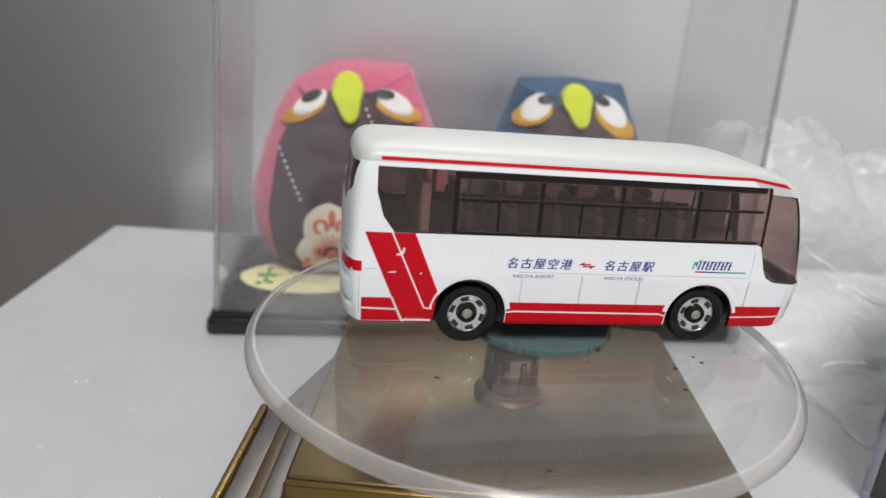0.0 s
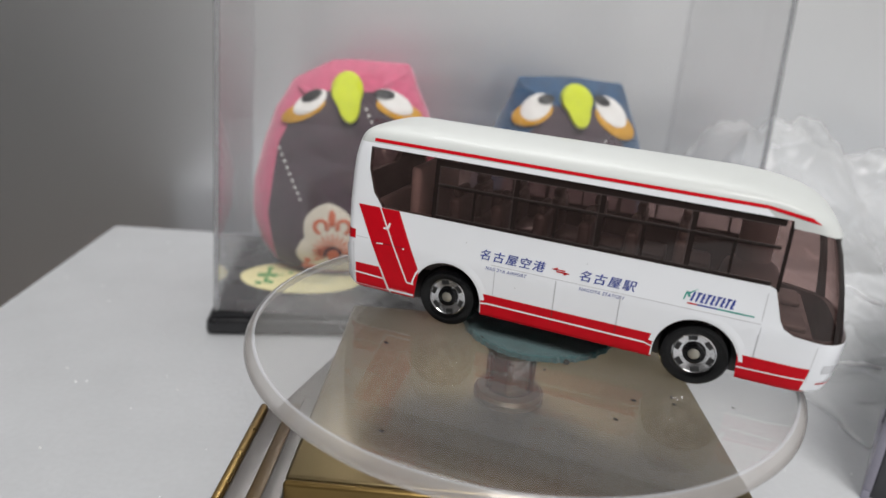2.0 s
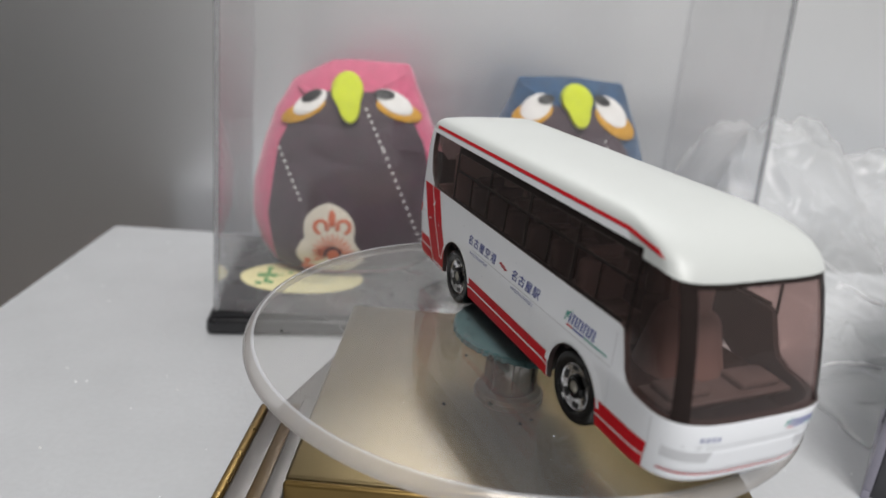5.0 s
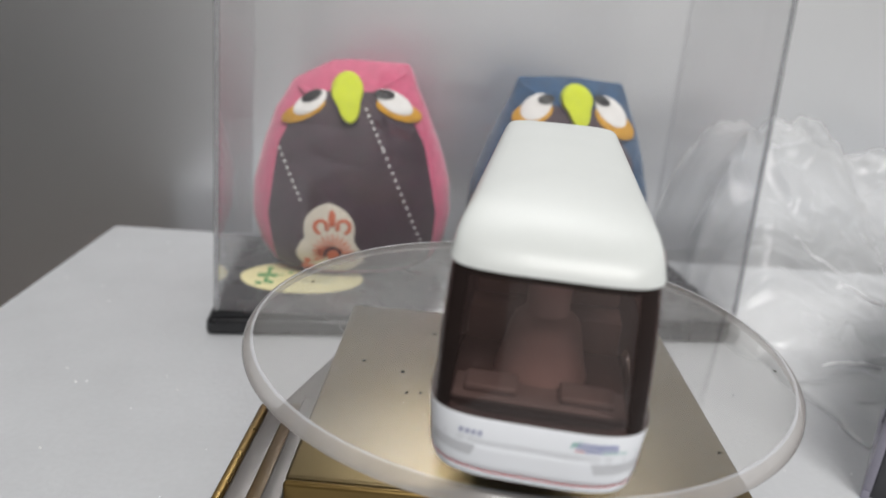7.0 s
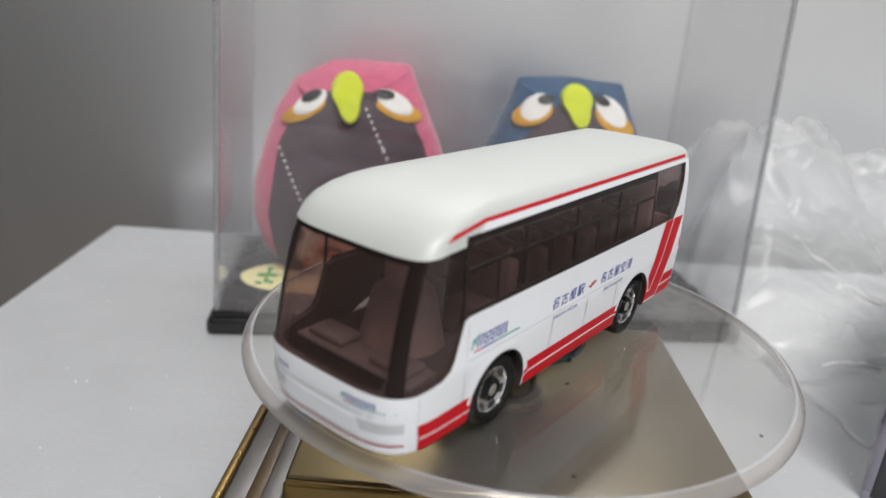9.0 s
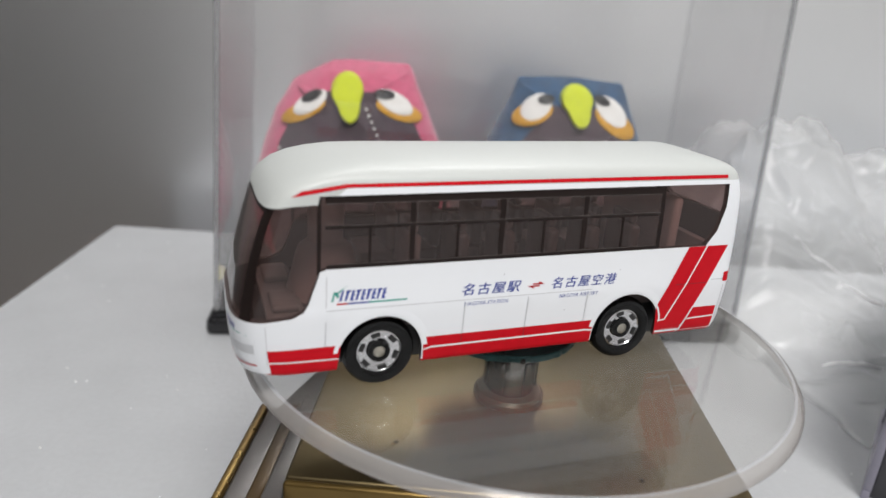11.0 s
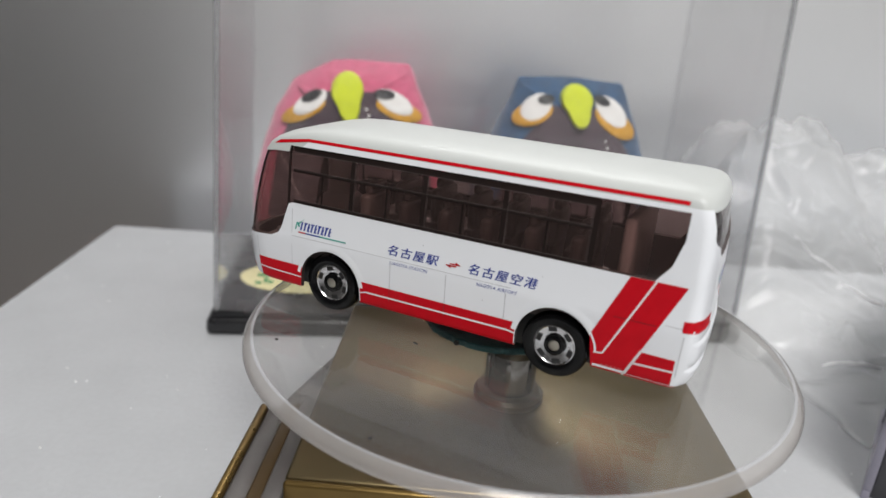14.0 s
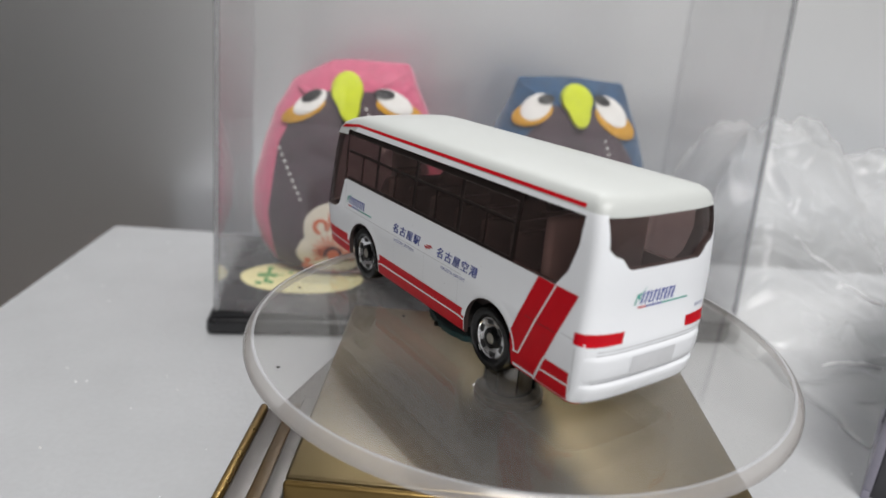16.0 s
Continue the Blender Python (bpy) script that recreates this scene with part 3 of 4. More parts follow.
# printing on both sides
for face in ("left", "right"):
    s = 1 if face == "left" else -1
    decal("roof_stripe", bus, M_RED, face, [[(-33.2, 27.75), (24.0, 27.55), (24.0, 28.0), (-33.2, 28.25)], [(24.0, 27.55), (30.6, 26.55), (29.4, 27.25), (24.0, 28.0)]], 0.04, "thin red roof stripe", 24)
    decal("red_band", bus, M_RED, face, [[(-13.1, 3.15), (13.0, 3.15), (13.2, 6.95), (-13.2, 6.95)]], 0.05, "red lower band", 12)
    decal("red_band", bus, M_RED, face, [[(24.75, 3.15), (33.0, 3.15), (33.6, 6.95), (24.4, 6.95)]], 0.06, "red lower band", 12)
    decal("band_line", bus, M_WHITE_INK, face, [line((-13.2, 5.25), (-12.0, 5.45), 0.28), line((-12.0, 5.45), (12.0, 5.35), 0.28), line((12.0, 5.35), (13.2, 5.0), 0.22), line((24.6, 5.0), (33.3, 5.2), 0.22)], 0.085)
    decal("diagonal_stripe", bus, M_RED, face, [[(-24.6, 3.2), (-28.9, 3.2), (-35.1, 17.5), (-27.9, 17.5)], [(-24.6, 3.2), (-24.61, 3.21), (-27.9, 17.5), (-23.9, 8.2)]], 0.07, "broad red diagonal stripe", 14)
    decal("stripe_line", bus, M_WHITE_INK, face, [line((-24.7, 5.7), (-25.9, 5.8), 0.26), line((-25.9, 5.8), (-31.2, 17.5), 0.26), line((-28.9, 3.2), (-30.85, 7.6), 0.26)], 0.09)
    decal("red_band", bus, M_RED, face, [[(-29.2, 3.2), (-35.2, 3.2), (-35.3, 7.4), (-31.0, 7.4)]], 0.06, "red lower band", 8)
    decal("band_line", bus, M_WHITE_INK, face, [line((-29.8, 5.5), (-35.3, 5.7), 0.26)], 0.09)
    decal("number_bar", bus, M_PINK_INK, face, [[(28.2 + 0.75 * k, 5.75), (28.7 + 0.75 * k, 5.75), (28.8 + 0.75 * k, 6.5), (28.3 + 0.75 * k, 6.5)] for k in range(4)], 0.05, "", 1)
    decal("small_print_bar", bus, M_PINK_INK, face, [[(-25.9 - 0.6 * k, 3.9), (-26.3 - 0.6 * k, 3.9), (-26.3 - 0.6 * k, 4.35), (-25.9 - 0.6 * k, 4.35)] for k in range(5)], 0.05, "", 1)
    seams = [line((26.4, 3.3), (26.4, 16.5), 0.13), line((26.4, 11.98), (13.5, 11.98), 0.13), line((13.5, 11.98), (-12.0, 11.98), 0.11), line((-33.2, 11.98), (-35.8, 11.98), 0.11),
             line((7.7, 3.3), (7.7, 11.7), 0.13), line((-1.8, 3.3), (-1.8, 11.7), 0.13), line((-11.3, 7.0), (-11.3, 11.0), 0.11), line((33.4, 3.4), (33.8, 10.4), 0.1), line((-35.55, 3.4), (-35.75, 11.0), 0.14)]
    for x in (7.7, -1.8):
        decal("band_seam", bus, M_DARK_RED, face, [line((x, 3.2), (x, 6.9), 0.12)], 0.075, "", 2)
    decal("band_seam", bus, M_DARK_RED, face, [line((-26.6, 11.6), (-32.2, 11.6), 0.1)], 0.085, "", 4)
    for x, z in ((-16.4, 14.6), (2.2, 15.2), (23.0, 12.6), (-8.0, 9.0)):
        decal("paint_chip", bus, M_SEAM, face, [[(x, z), (x + 0.22, z + 0.03), (x + 0.2, z + 0.2), (x + 0.05, z + 0.16)]], 0.02, "", 1)
    for x in (26.4, 7.7, -1.8, -11.3):
        decal("panel_bead", bus, M_BODY, face, [line((x - 0.2 * s, 7.1), (x - 0.2 * s, 11.6), 0.22)], 0.10, "", 3)
    for q in seams:
        decal("panel_seam", bus, M_SEAM, face, [q], 0.022, "", 4)
    for dx in (0, -38.0):
        bm = bmesh.new()
        ring = []
        for k in range(25):
            a = 0.15 + (math.pi - 0.3) * k / 24
            row = []
            for r, o in ((5.7, 0.0), (5.72, 0.06), (5.95, 0.10), (6.4, 0.08), (7.2, 0.0)):
                px, pz = 19 + dx + r * math.cos(a), 4.9 + r * math.sin(a)
                row.append(on_body(face, px, pz, o - 0.02))
            ring.append(row)
        loft(bm, ring, closed=False, cap=False)
        bmesh.ops.recalc_face_normals(shear(bm), faces=bm.faces)
        part("wheel_arch_lip", bm, M_BODY, bus)

for face, air, arrow, stn, air_l, stn_l, logo in (("right", (-14.0, -3.9), (-2.7, 0.1), (1.4, 9.4), (-12.8, -6.4), (1.7, 8.1), (16.0, 25.5)), ("left", (-5.2, -15.6), (-4.1, -1.5), (8.3, -0.2), (-6.7, -12.9), (7.8, 1.4), (25.8, 15.8))):
    lettering("printed_line", bus, "名古屋空港", face, *air, 12.6, 1.66, M_BLUE, 0.2, 0.06, 1.22)
    lettering("printed_line", bus, "名古屋駅", face, *stn, 12.6, 1.66, M_BLUE, 0.2, 0.06, 1.22)
    lettering("printed_line", bus, "NAGOYA AIRPORT", face, *air_l, 11.1, 0.56, M_BLUE, 0.2, 0.0, 1.1)
    lettering("printed_line", bus, "NAGOYA STATION", face, *stn_l, 11.1, 0.56, M_BLUE, 0.2, 0.0, 1.1)
    a0, a1 = arrow
    d = 1 if a1 > a0 else -1
    decal("arrow_print", bus, M_RED, face, [[(a0 + 0.1 * d, 13.42), (a1 - 0.75 * d, 13.42), (a1 - 0.75 * d, 13.6), (a0 + 0.3 * d, 13.6)], [(a0 + 0.75 * d, 13.12), (a1 - 0.1 * d, 13.12), (a1 - 0.3 * d, 13.3), (a0 + 0.75 * d, 13.3)],
                                            [(a0, 13.42), (a0 + 0.9 * d, 13.42), (a0 + 0.95 * d, 13.85), (a0 + 0.85 * d, 13.85)], [(a1, 13.3), (a1 - 0.9 * d, 13.3), (a1 - 0.95 * d, 12.87), (a1 - 0.85 * d, 12.87)]], 0.06, "small red double arrow", 2)


def emblem(face, a, b, z, h):
    """A swoosh and slanted bars over a three-coloured rule."""
    w, d = abs(b - a), (1 if b > a else -1)
    u = lambda f, g: (a + d * w * f + d * 0.25 * h * g, z + h * g)
    decal("emblem_swoosh", bus, M_TEAL_INK, face, [[u(0.0, 0.0), u(0.025, 0.0), u(0.02, 0.75), u(0.0, 0.7)], [u(0.02, 0.6), u(0.05, 0.45), u(0.16, 1.25), u(0.13, 1.05)], [u(0.0, 0.72), u(0.03, 0.72), u(0.09, 0.35), u(0.06, 0.25)]], 0.04, "", 2)
    q = []
    for k in range(9):
        f, strokes = 0.10 + 0.068 * k, []
        strokes.append([u(f, 0.0), u(f + 0.03, 0.0), u(f + 0.03, 0.8), u(f, 0.8)])
        if k % 2:
            strokes.append([u(f - 0.012, 0.66), u(f + 0.05, 0.66), u(f + 0.05, 0.8), u(f - 0.012, 0.8)])
        elif k:
            strokes.append([u(f + 0.03, 0.36), u(f + 0.046, 0.36), u(f + 0.046, 0.48), u(f + 0.03, 0.48)])
            strokes.append([u(f + 0.03, 0.0), u(f + 0.05, 0.0), u(f + 0.05, 0.13), u(f + 0.03, 0.13)])
        decal("emblem_bar", bus, M_BLUE, face, strokes, 0.04, "", 1)
    r = lambda f, g, mat: decal("emblem_rule", bus, mat, face, [[u(f, -0.28), u(g, -0.28), u(g, -0.16), u(f, -0.16)]], 0.04, "", 3)
    r(0.08, 0.22, M_RED), r(0.22, 0.5, M_BLUE), r(0.5, 1.0, M_TEAL_INK)


emblem("right", 16.0, 25.5, 13.2, 1.75)
emblem("left", 25.8, 15.8, 13.2, 1.75)
emblem("rear", 5.0, -5.2, 16.4, 1.9)
emblem("front", 3.6, 10.1, 9.15, 0.95)

# front and rear detail
def bumper_roll(name, face, half, z0, z1, bulge, label=""):
    """A puffed horizontal moulding across the front or the rear."""
    bm = bmesh.new()
    nu, nv = 28, 10
    g = []
    for j in range(nv + 1):
        row = []
        for i in range(nu + 1):
            u, v = 2 * i / nu - 1, 2 * j / nv - 1
            o = bulge * max(0.0, 1 - abs(v) ** 5) ** 0.5 * max(0.0, 1 - abs(u) ** 14) ** 0.5
            row.append(bm.verts.new(on_body(face, half * u, z0 + (z1 - z0) * j / nv, o - 0.02)))
        g.append(row)
    for j in range(nv):
        for i in range(nu):
            bm.faces.new((g[j][i], g[j][i + 1], g[j + 1][i + 1], g[j + 1][i]))
    bmesh.ops.recalc_face_normals(shear(bm), faces=bm.faces)
    return part(name, bm, M_BODY, bus, label, 50)


bumper_roll("rear_bumper", "rear", 10.95, 3.5, 6.2, 0.42, "puffed white rear bumper")
bumper_roll("rear_panel", "rear", 11.0, 6.5, 10.2, 0.36)
bumper_roll("front_bumper", "front", 10.7, 3.3, 4.25, 0.14, "white front bumper")
bumper_roll("front_panel", "front", 10.8, 4.6, 7.85, 0.12)
decal("front_line", bus, M_RED, "front", [line((-10.3, 4.75), (-4, 4.4), 0.2), line((-4, 4.4), (4, 4.4), 0.2), line((4, 4.4), (10.3, 4.75), 0.2)], 0.16, "thin red line", 12)
decal("number_bar", bus, M_DULL_BLUE, "front", [[(-7.6 + 0.65 * k, 8.8), (-7.15 + 0.65 * k, 8.8), (-7.1 + 0.65 * k, 9.4), (-7.55 + 0.65 * k, 9.4)] for k in range(4)], 0.03, "", 1)
for s in (1, -1):
    decal("headlight", bus, M_LENS, "front", [[(s * 6.2, 6.2), (s * 10.4, 6.4), (s * 10.5, 7.7), (s * 5.8, 7.6)]], 0.13, "grey printed headlight panel", 8)
    decal("tail_light", bus, M_RED, "rear", [[(s * 5.9, 11.6), (s * 10.9, 11.5), (s * 10.9, 13.2), (s * 5.7, 13.1)]], 0.06, "red tail light", 8)
    decal("tail_light", bus, M_RED, "left" if s > 0 else "right", [[(-35.4, 11.6), (-37.0, 11.55), (-37.0, 13.15), (-35.4, 13.1)]], 0.06, "red tail light", 4)
for z in (8.3, 7.9):
    decal("panel_seam", bus, M_SEAM, "front", [line((-10.6, z), (10.6, z), 0.12)], 0.025, "", 14)
for z in (10.8, 6.35, 10.3):
    decal("panel_seam", bus, M_SEAM, "rear", [line((-10.8, z), (10.8, z), 0.16)], 0.025, "", 14)
decal("plate_recess", bus, M_PLATE, "rear", [[(-4.2, 7.0), (4.0, 7.0), (4.0, 9.5), (-4.2, 9.5)]], 0.39, "blank pale plate", 4)
decal("number_bar", bus, M_DULL_BLUE, "rear", [[(-7.4 - 0.6 * k, 14.0), (-7.75 - 0.6 * k, 14.0), (-7.8 - 0.6 * k, 14.5), (-7.4 - 0.6 * k, 14.5)] for k in range(4)], 0.03, "", 1)
decal("front_bumper_slot", bus, M_BLACK, "front", [[(-4.5, 3.12), (0.5, 3.12), (0.0, 3.5), (-4.0, 3.5)]], 0.03, "", 3)

# ---- display case with two cloth owls ----
CASE = pose(-0.0852, 0.0607, 0, 0, 0, 15.6)
CW, CD, CH = 159.0, 67.5, 112.0
case = thing("display_case", CASE, "clear acrylic display case on a black plastic base", "display case")
bm = bmesh.new()
box(bm, -2.0, CW + 2, -2, CD + 2, 0, 5.2, 1.6, 3)
box(bm, -0.6, CW + 0.6, -0.6, CD + 0.6, 5.0, 7.0, 0.7, 2)
part("base", bm, M_BASE, case, "black glossy plastic base")
IN = 2.8


def corner(i, j, z):
    k = IN * (z - 7) / (CH - 7)
    return Vector((k + 0.6 if i == 0 else CW - k - 0.6, k + 0.6 if j == 0 else CD - k - 0.6, z))


for nm, a, b in (("front_pane", (0, 0), (1, 0)), ("back_pane", (1, 1), (0, 1)), ("left_pane", (0, 1), (0, 0)), ("right_pane", (1, 0), (1, 1))):
    bm = bmesh.new()
    p = [corner(*a, 7.0), corner(*b, 7.0), corner(*b, CH), corner(*a, CH)]
    nrm = (p[1] - p[0]).cross(p[3] - p[0]).normalized() * 0.6
    d = (p[1] - p[0]).normalized() * 0.9
    p = [p[0] + d, p[1] - d, p[2] - d, p[3] + d]
    loft(bm, [[q - nrm for q in p], [q + nrm for q in p]])
    bmesh.ops.recalc_face_normals(bm, faces=bm.faces)
    part(nm, bm, M_ACRYLIC, case, "clear acrylic pane").visible_shadow = False
for i, j in ((0, 0), (1, 0), (0, 1), (1, 1)):
    bm = bmesh.new()
    a, b = corner(i, j, 7.0), corner(i, j, CH)
    rings = []
    for c in (a, b):
        rings.append([c + Vector((0.75 * math.cos(t * math.pi / 6), 0.75 * math.sin(t * math.pi / 6), 0)) for t in range(12)])
    loft(bm, rings)
    part("corner_edge", bm, M_EDGE if j == 0 else M_EDGE_FAR, case, "grey polished corner edge" if j == 0 else "").visible_shadow = False
bm = bmesh.new()
box(bm, IN, CW - IN, IN, CD - IN, CH - 0.6, CH + 0.6, 0.3)
part("top_pane", bm, M_ACRYLIC, case, "clear acrylic top").visible_shadow = False

label_card = thing("oval_label", CASE @ pose(0.0228, 0.0265, 0.00702, 0, 0, -2), "pale yellow oval paper label with green writing", "label")
bm = bmesh.new()
lathe(bm, [(0.01, 0.25), (0.97, 0.25), (1.0, 0.12), (1.0, 0.0), (0.01, 0.0)], 64)
for v in bm.verts:
    v.co.x *= 19.5
    v.co.y *= 13.0
part("paper", bm, M_LABEL, label_card)
bm = bmesh.new()
for x, y, w, h in ((-11.0, 6.6, 2.0, 1.8), (-11.0, 3.0, 1.0, 5.2), (-12.8, 0.2, 2.6, 2.4), (-9.2, 0.2, 2.4, 2.4), (-11.0, -3.6, 1.0, 5.0), (-13.0, -6.4, 2.0, 2.0), (-9.4, -5.4, 1.6, 2.2), (-6.8, 1.0, 1.4, 0.8), (-4.0, 3.2, 1.2, 1.6)):
    r = bmesh.ops.create_icosphere(bm, subdivisions=2, radius=1.0, matrix=Matrix.Translation((x, y, 0.28)) @ Matrix.Diagonal((w * 0.62, h * 0.62, 0.04, 1)))
part("green_mark", bm, M_GREEN, label_card, "green ink shapes")
for y in (-4.5, -1.0, 2.5):
    bm = bmesh.new()
    box(bm, 0.0, 11.0, y, y + 1.4, 0.26, 0.3)
    part("print_bar", bm, M_GREY_INK, label_card, "faint grey line of print")

OWL = np.array([(0, 23, 14), (3, 28, 18), (9, 32, 21), (18, 34.2, 22), (28, 33.4, 21.5), (40, 29.5, 19), (50, 25.2, 15.5), (55, 22.4, 11.0), (59, 20.8, 7.0), (61.5, 19.6, 3.4), (62.5, 18.4, 1.2)], float)


def owl_front(u, z):
    """How far the belly stands forward at width u and height z."""
    w, d = np.interp(z, OWL[:, 0], OWL[:, 1]), np.interp(z, OWL[:, 0], OWL[:, 2])
    n = 2.5
    return float(d * max(0.0, 1 - min(1.0, abs(u) / w) ** n) ** (1 / n))


def owl_patch(name, parent, mat, f, nu, nv, off, label="", thick=0.5):
    """A cloth patch on the belly; f maps (0..1, 0..1) to width and height."""
    bm = bmesh.new()
    for o in (off, ):
        g = []
        for j in range(nv + 1):
            row = []
            for i in range(nu + 1):
                u, z = f(i / nu, j / nv)
                edge = min(i, nu - i, j, nv - j)
                row.append(bm.verts.new((u, -owl_front(u, z) - (o if edge else 0.35), z)))
            g.append(row)
        for j in range(nv):
            for i in range(nu):
                bm.faces.new((g[j][i], g[j][i + 1], g[j + 1][i + 1], g[j + 1][i]))
    bmesh.ops.remove_doubles(bm, verts=bm.verts, dist=0.001)
    bmesh.ops.recalc_face_normals(bm, faces=bm.faces)
    return part(name, bm, mat, parent, label, 60)


def owl_blob(name, parent, mat, cu, cz, ru, rz, turn, off, rise, shape=None, label="", n=40):
    """A felt piece: a thick rounded cut-out laid on the belly."""
    bm = bmesh.new()
    c, s = math.cos(radians(turn)), math.sin(radians(turn))
    rings = []
    for k, h in ((1.0, -0.3), (1.0, 0.6), (0.93, 0.92), (0.6, 1.0), (0.02, 1.0)):
        ring = []
        for i in range(n):
            a = 2 * math.pi * i / n
            f = shape(a) if shape else 1.0
            p, q = ru * k * f * math.cos(a), rz * k * f * math.sin(a)
            u, z = cu + c * p - s * q, cz + s * p + c * q
            ring.append((u, -owl_front(u, z) - off - rise * h, z))
        rings.append(ring)
    loft(bm, rings, cap=False)
    bmesh.ops.recalc_face_normals(bm, faces=bm.faces)
    return part(name, bm, mat, parent, label, 50)


def drop(a):
    """A beak: round above, drawn out to a point below."""
    return 1.0 + 0.75 * max(0.0, -math.sin(a)) ** 6 - 0.16 * max(0.0, -math.sin(a)) ** 2 * (1 - max(0.0, -math.sin(a)) ** 6)


def patch_edge(a):
    """A six-cornered cut-out with a pointed top, drawn in at the waist."""
    return float(np.interp(math.degrees(a) % 360, (0, 8, 40, 90, 137, 172, 202, 270, 333, 352, 360), (0.66, 0.66, 0.84, 0.98, 0.86, 0.66, 1.02, 0.85, 1.06, 0.72, 0.66)))


def make_owl(m, cloth, label, spec):
    owl = thing("owl_ornament", m, label, "owl ornament", "cloth owls in the case")
    bm = bmesh.new()
    rng = random.Random(spec["seed"])
    rings = []
    n = 72
    for z, w, d in [(float(z), float(np.interp(z, OWL[:, 0], OWL[:, 1])), float(np.interp(z, OWL[:, 0], OWL[:, 2]))) for z in (0, 1.2, 3, 6, 9, 13, 18, 23, 28, 34, 40, 45, 50, 53, 56, 58, 59.5, 61, 62, 62.5)]:
        ring = []
        for i in range(n):
            a = 2 * math.pi * i / n
            ca, sa = math.cos(a), math.sin(a)
            x = w * math.copysign(abs(ca) ** 0.8, ca)
            y = d * math.copysign(abs(sa) ** 0.8, sa)
            k = noise.noise(Vector((x * 0.09 + spec["seed"], y * 0.09, z * 0.09))) * 0.45
            ear = 0.3 * max(0.0, (z - 55) / 7.5) * (abs(ca) ** 6) + 1.2 * max(0.0, (z - 55) / 7.5) * (1 - abs(ca))
            ear -= spec["droop"] * max(0.0, (z - 48) / 14.5) * max(0.0, -ca - 0.25) / 0.75
            ring.append((x + k * ca, y + k * sa, z + ear))
        rings.append(ring)
    loft(bm, rings)
    part("stuffed_body", bm, cloth, owl, "", 70)
    for sgn in (-1, 1):
        owl_blob("ear_fold", owl, cloth, sgn * 14.6 + (1.6 if sgn < 0 and spec["droop"] else 0.0), 58.6 - (spec["droop"] if sgn < 0 else 0.0), 5.0, 0.8, sgn * 26, -0.4, 1.0, None, "")
    t, bw = spec["top"], spec["belly"]

    def belly(i, j):
        z = 1.5 + (t - 1.5) * j
        w = np.interp(z, bw[0], bw[1])
        return (2 * i - 1) * w + spec["shift"], z

    owl_patch("belly_cloth", owl, M_PLUM, belly, 20, 26, 1.25, "dark plum belly cloth")
    for cu, cz, ru, rz, turn in spec["under"]:
        owl_blob("under_eye_felt", owl, M_FELT_O, cu, cz, ru, rz, turn, 1.0, 0.9, None, "mustard felt under the eye")
    for cu, cz, ru, rz, turn in spec["white"]:
        owl_blob("eye_white", owl, M_FELT_W, cu, cz, ru, rz, turn, 1.6, 0.6, None, "white felt eye")
    for cu, cz, ru, rz, turn in spec["pupil"]:
        owl_blob("pupil", owl, M_PUPIL, cu, cz, ru, rz, turn, 2.1, 0.6, None, "black oval pupil")
    cu, cz, ru, rz, turn = spec["beak"]
    owl_blob("beak", owl, M_FELT_Y, cu, cz, ru, rz, turn, 1.2, 3.2, drop, "lime yellow felt beak")
    for (u0, z0), (u1, z1), k in spec["stitches"]:
        for i in range(k):
            f = i / (k - 1)
            owl_blob("stitch_dot", owl, M_FELT_W, u0 + (u1 - u0) * f, z0 + (z1 - z0) * f, 0.42, 0.42, 0, 1.15, 0.25, None, "", 8)
    if spec["patch"]:
        cu, cz = spec["patch"]
        owl_blob("flower_patch", owl, M_CREAM, cu, cz, 12.0, 12.0, 0, 1.2, 0.25, patch_edge, "cream patch with coral flower print")
        for k in range(15):
            a = radians(-15 + 15.0 * k)
            owl_blob("petal_print", owl, M_CORAL, cu + 1 + 5.0 * math.cos(a), cz - 4.5 + 5.0 * math.sin(a), 2.2, 0.36, math.degrees(a), 1.46, 0.08, None, "", 10)
        owl_blob("petal_print", owl, M_CORAL, cu + 1, cz - 4.5, 2.0, 2.0, 0, 1.46, 0.08, None, "", 14)
        for s in (1, -1):
            for k in range(9):
                a = radians(200 - 33 * k)
                owl_blob("scroll_print", owl, M_CORAL, cu + 1 + s * (3.6 + 2.0 * math.cos(a)), cz + 4.6 + 2.0 * math.sin(a), 0.85, 0.6, 0, 1.46, 0.08, None, "", 8)
        owl_blob("leaf_print", owl, M_CORAL, cu + 1, cz + 7.2, 1.2, 2.6, 0, 1.46, 0.08, None, "", 14)
        for du, dz in ((-7.5, -6.5), (-8.2, -8.6), (-6.0, -8.8)):
            owl_blob("scroll_print", owl, M_CORAL, cu + du, cz + dz, 1.2, 1.0, 0, 1.46, 0.08, None, "", 10)
    return owl


PINK = dict(seed=3, droop=4.5, top=55, belly=((0, 20, 40, 47, 55), (25.5, 27.5, 23.5, 19.5, 10.0)), shift=0.0,
            under=((-15.4, 49.6, 7.6, 2.4, 22), (15.2, 50.0, 7.8, 2.6, -16)), white=((-13.2, 52.0, 5.8, 2.5, 28), (13.6, 52.4, 6.4, 2.7, -24)), pupil=((-12.6, 53.8, 3.5, 1.35, 22), (10.4, 54.6, 3.3, 1.35, -6)),
            beak=(-1.4, 55.4, 5.1, 5.1, 8), stitches=(((-23.0, 39), (-16.5, 25), 9), ((4.5, 50.5), (9.5, 40), 7), ((10.0, 39), (24.0, 8), 16)), patch=(-7.5, 12.5))
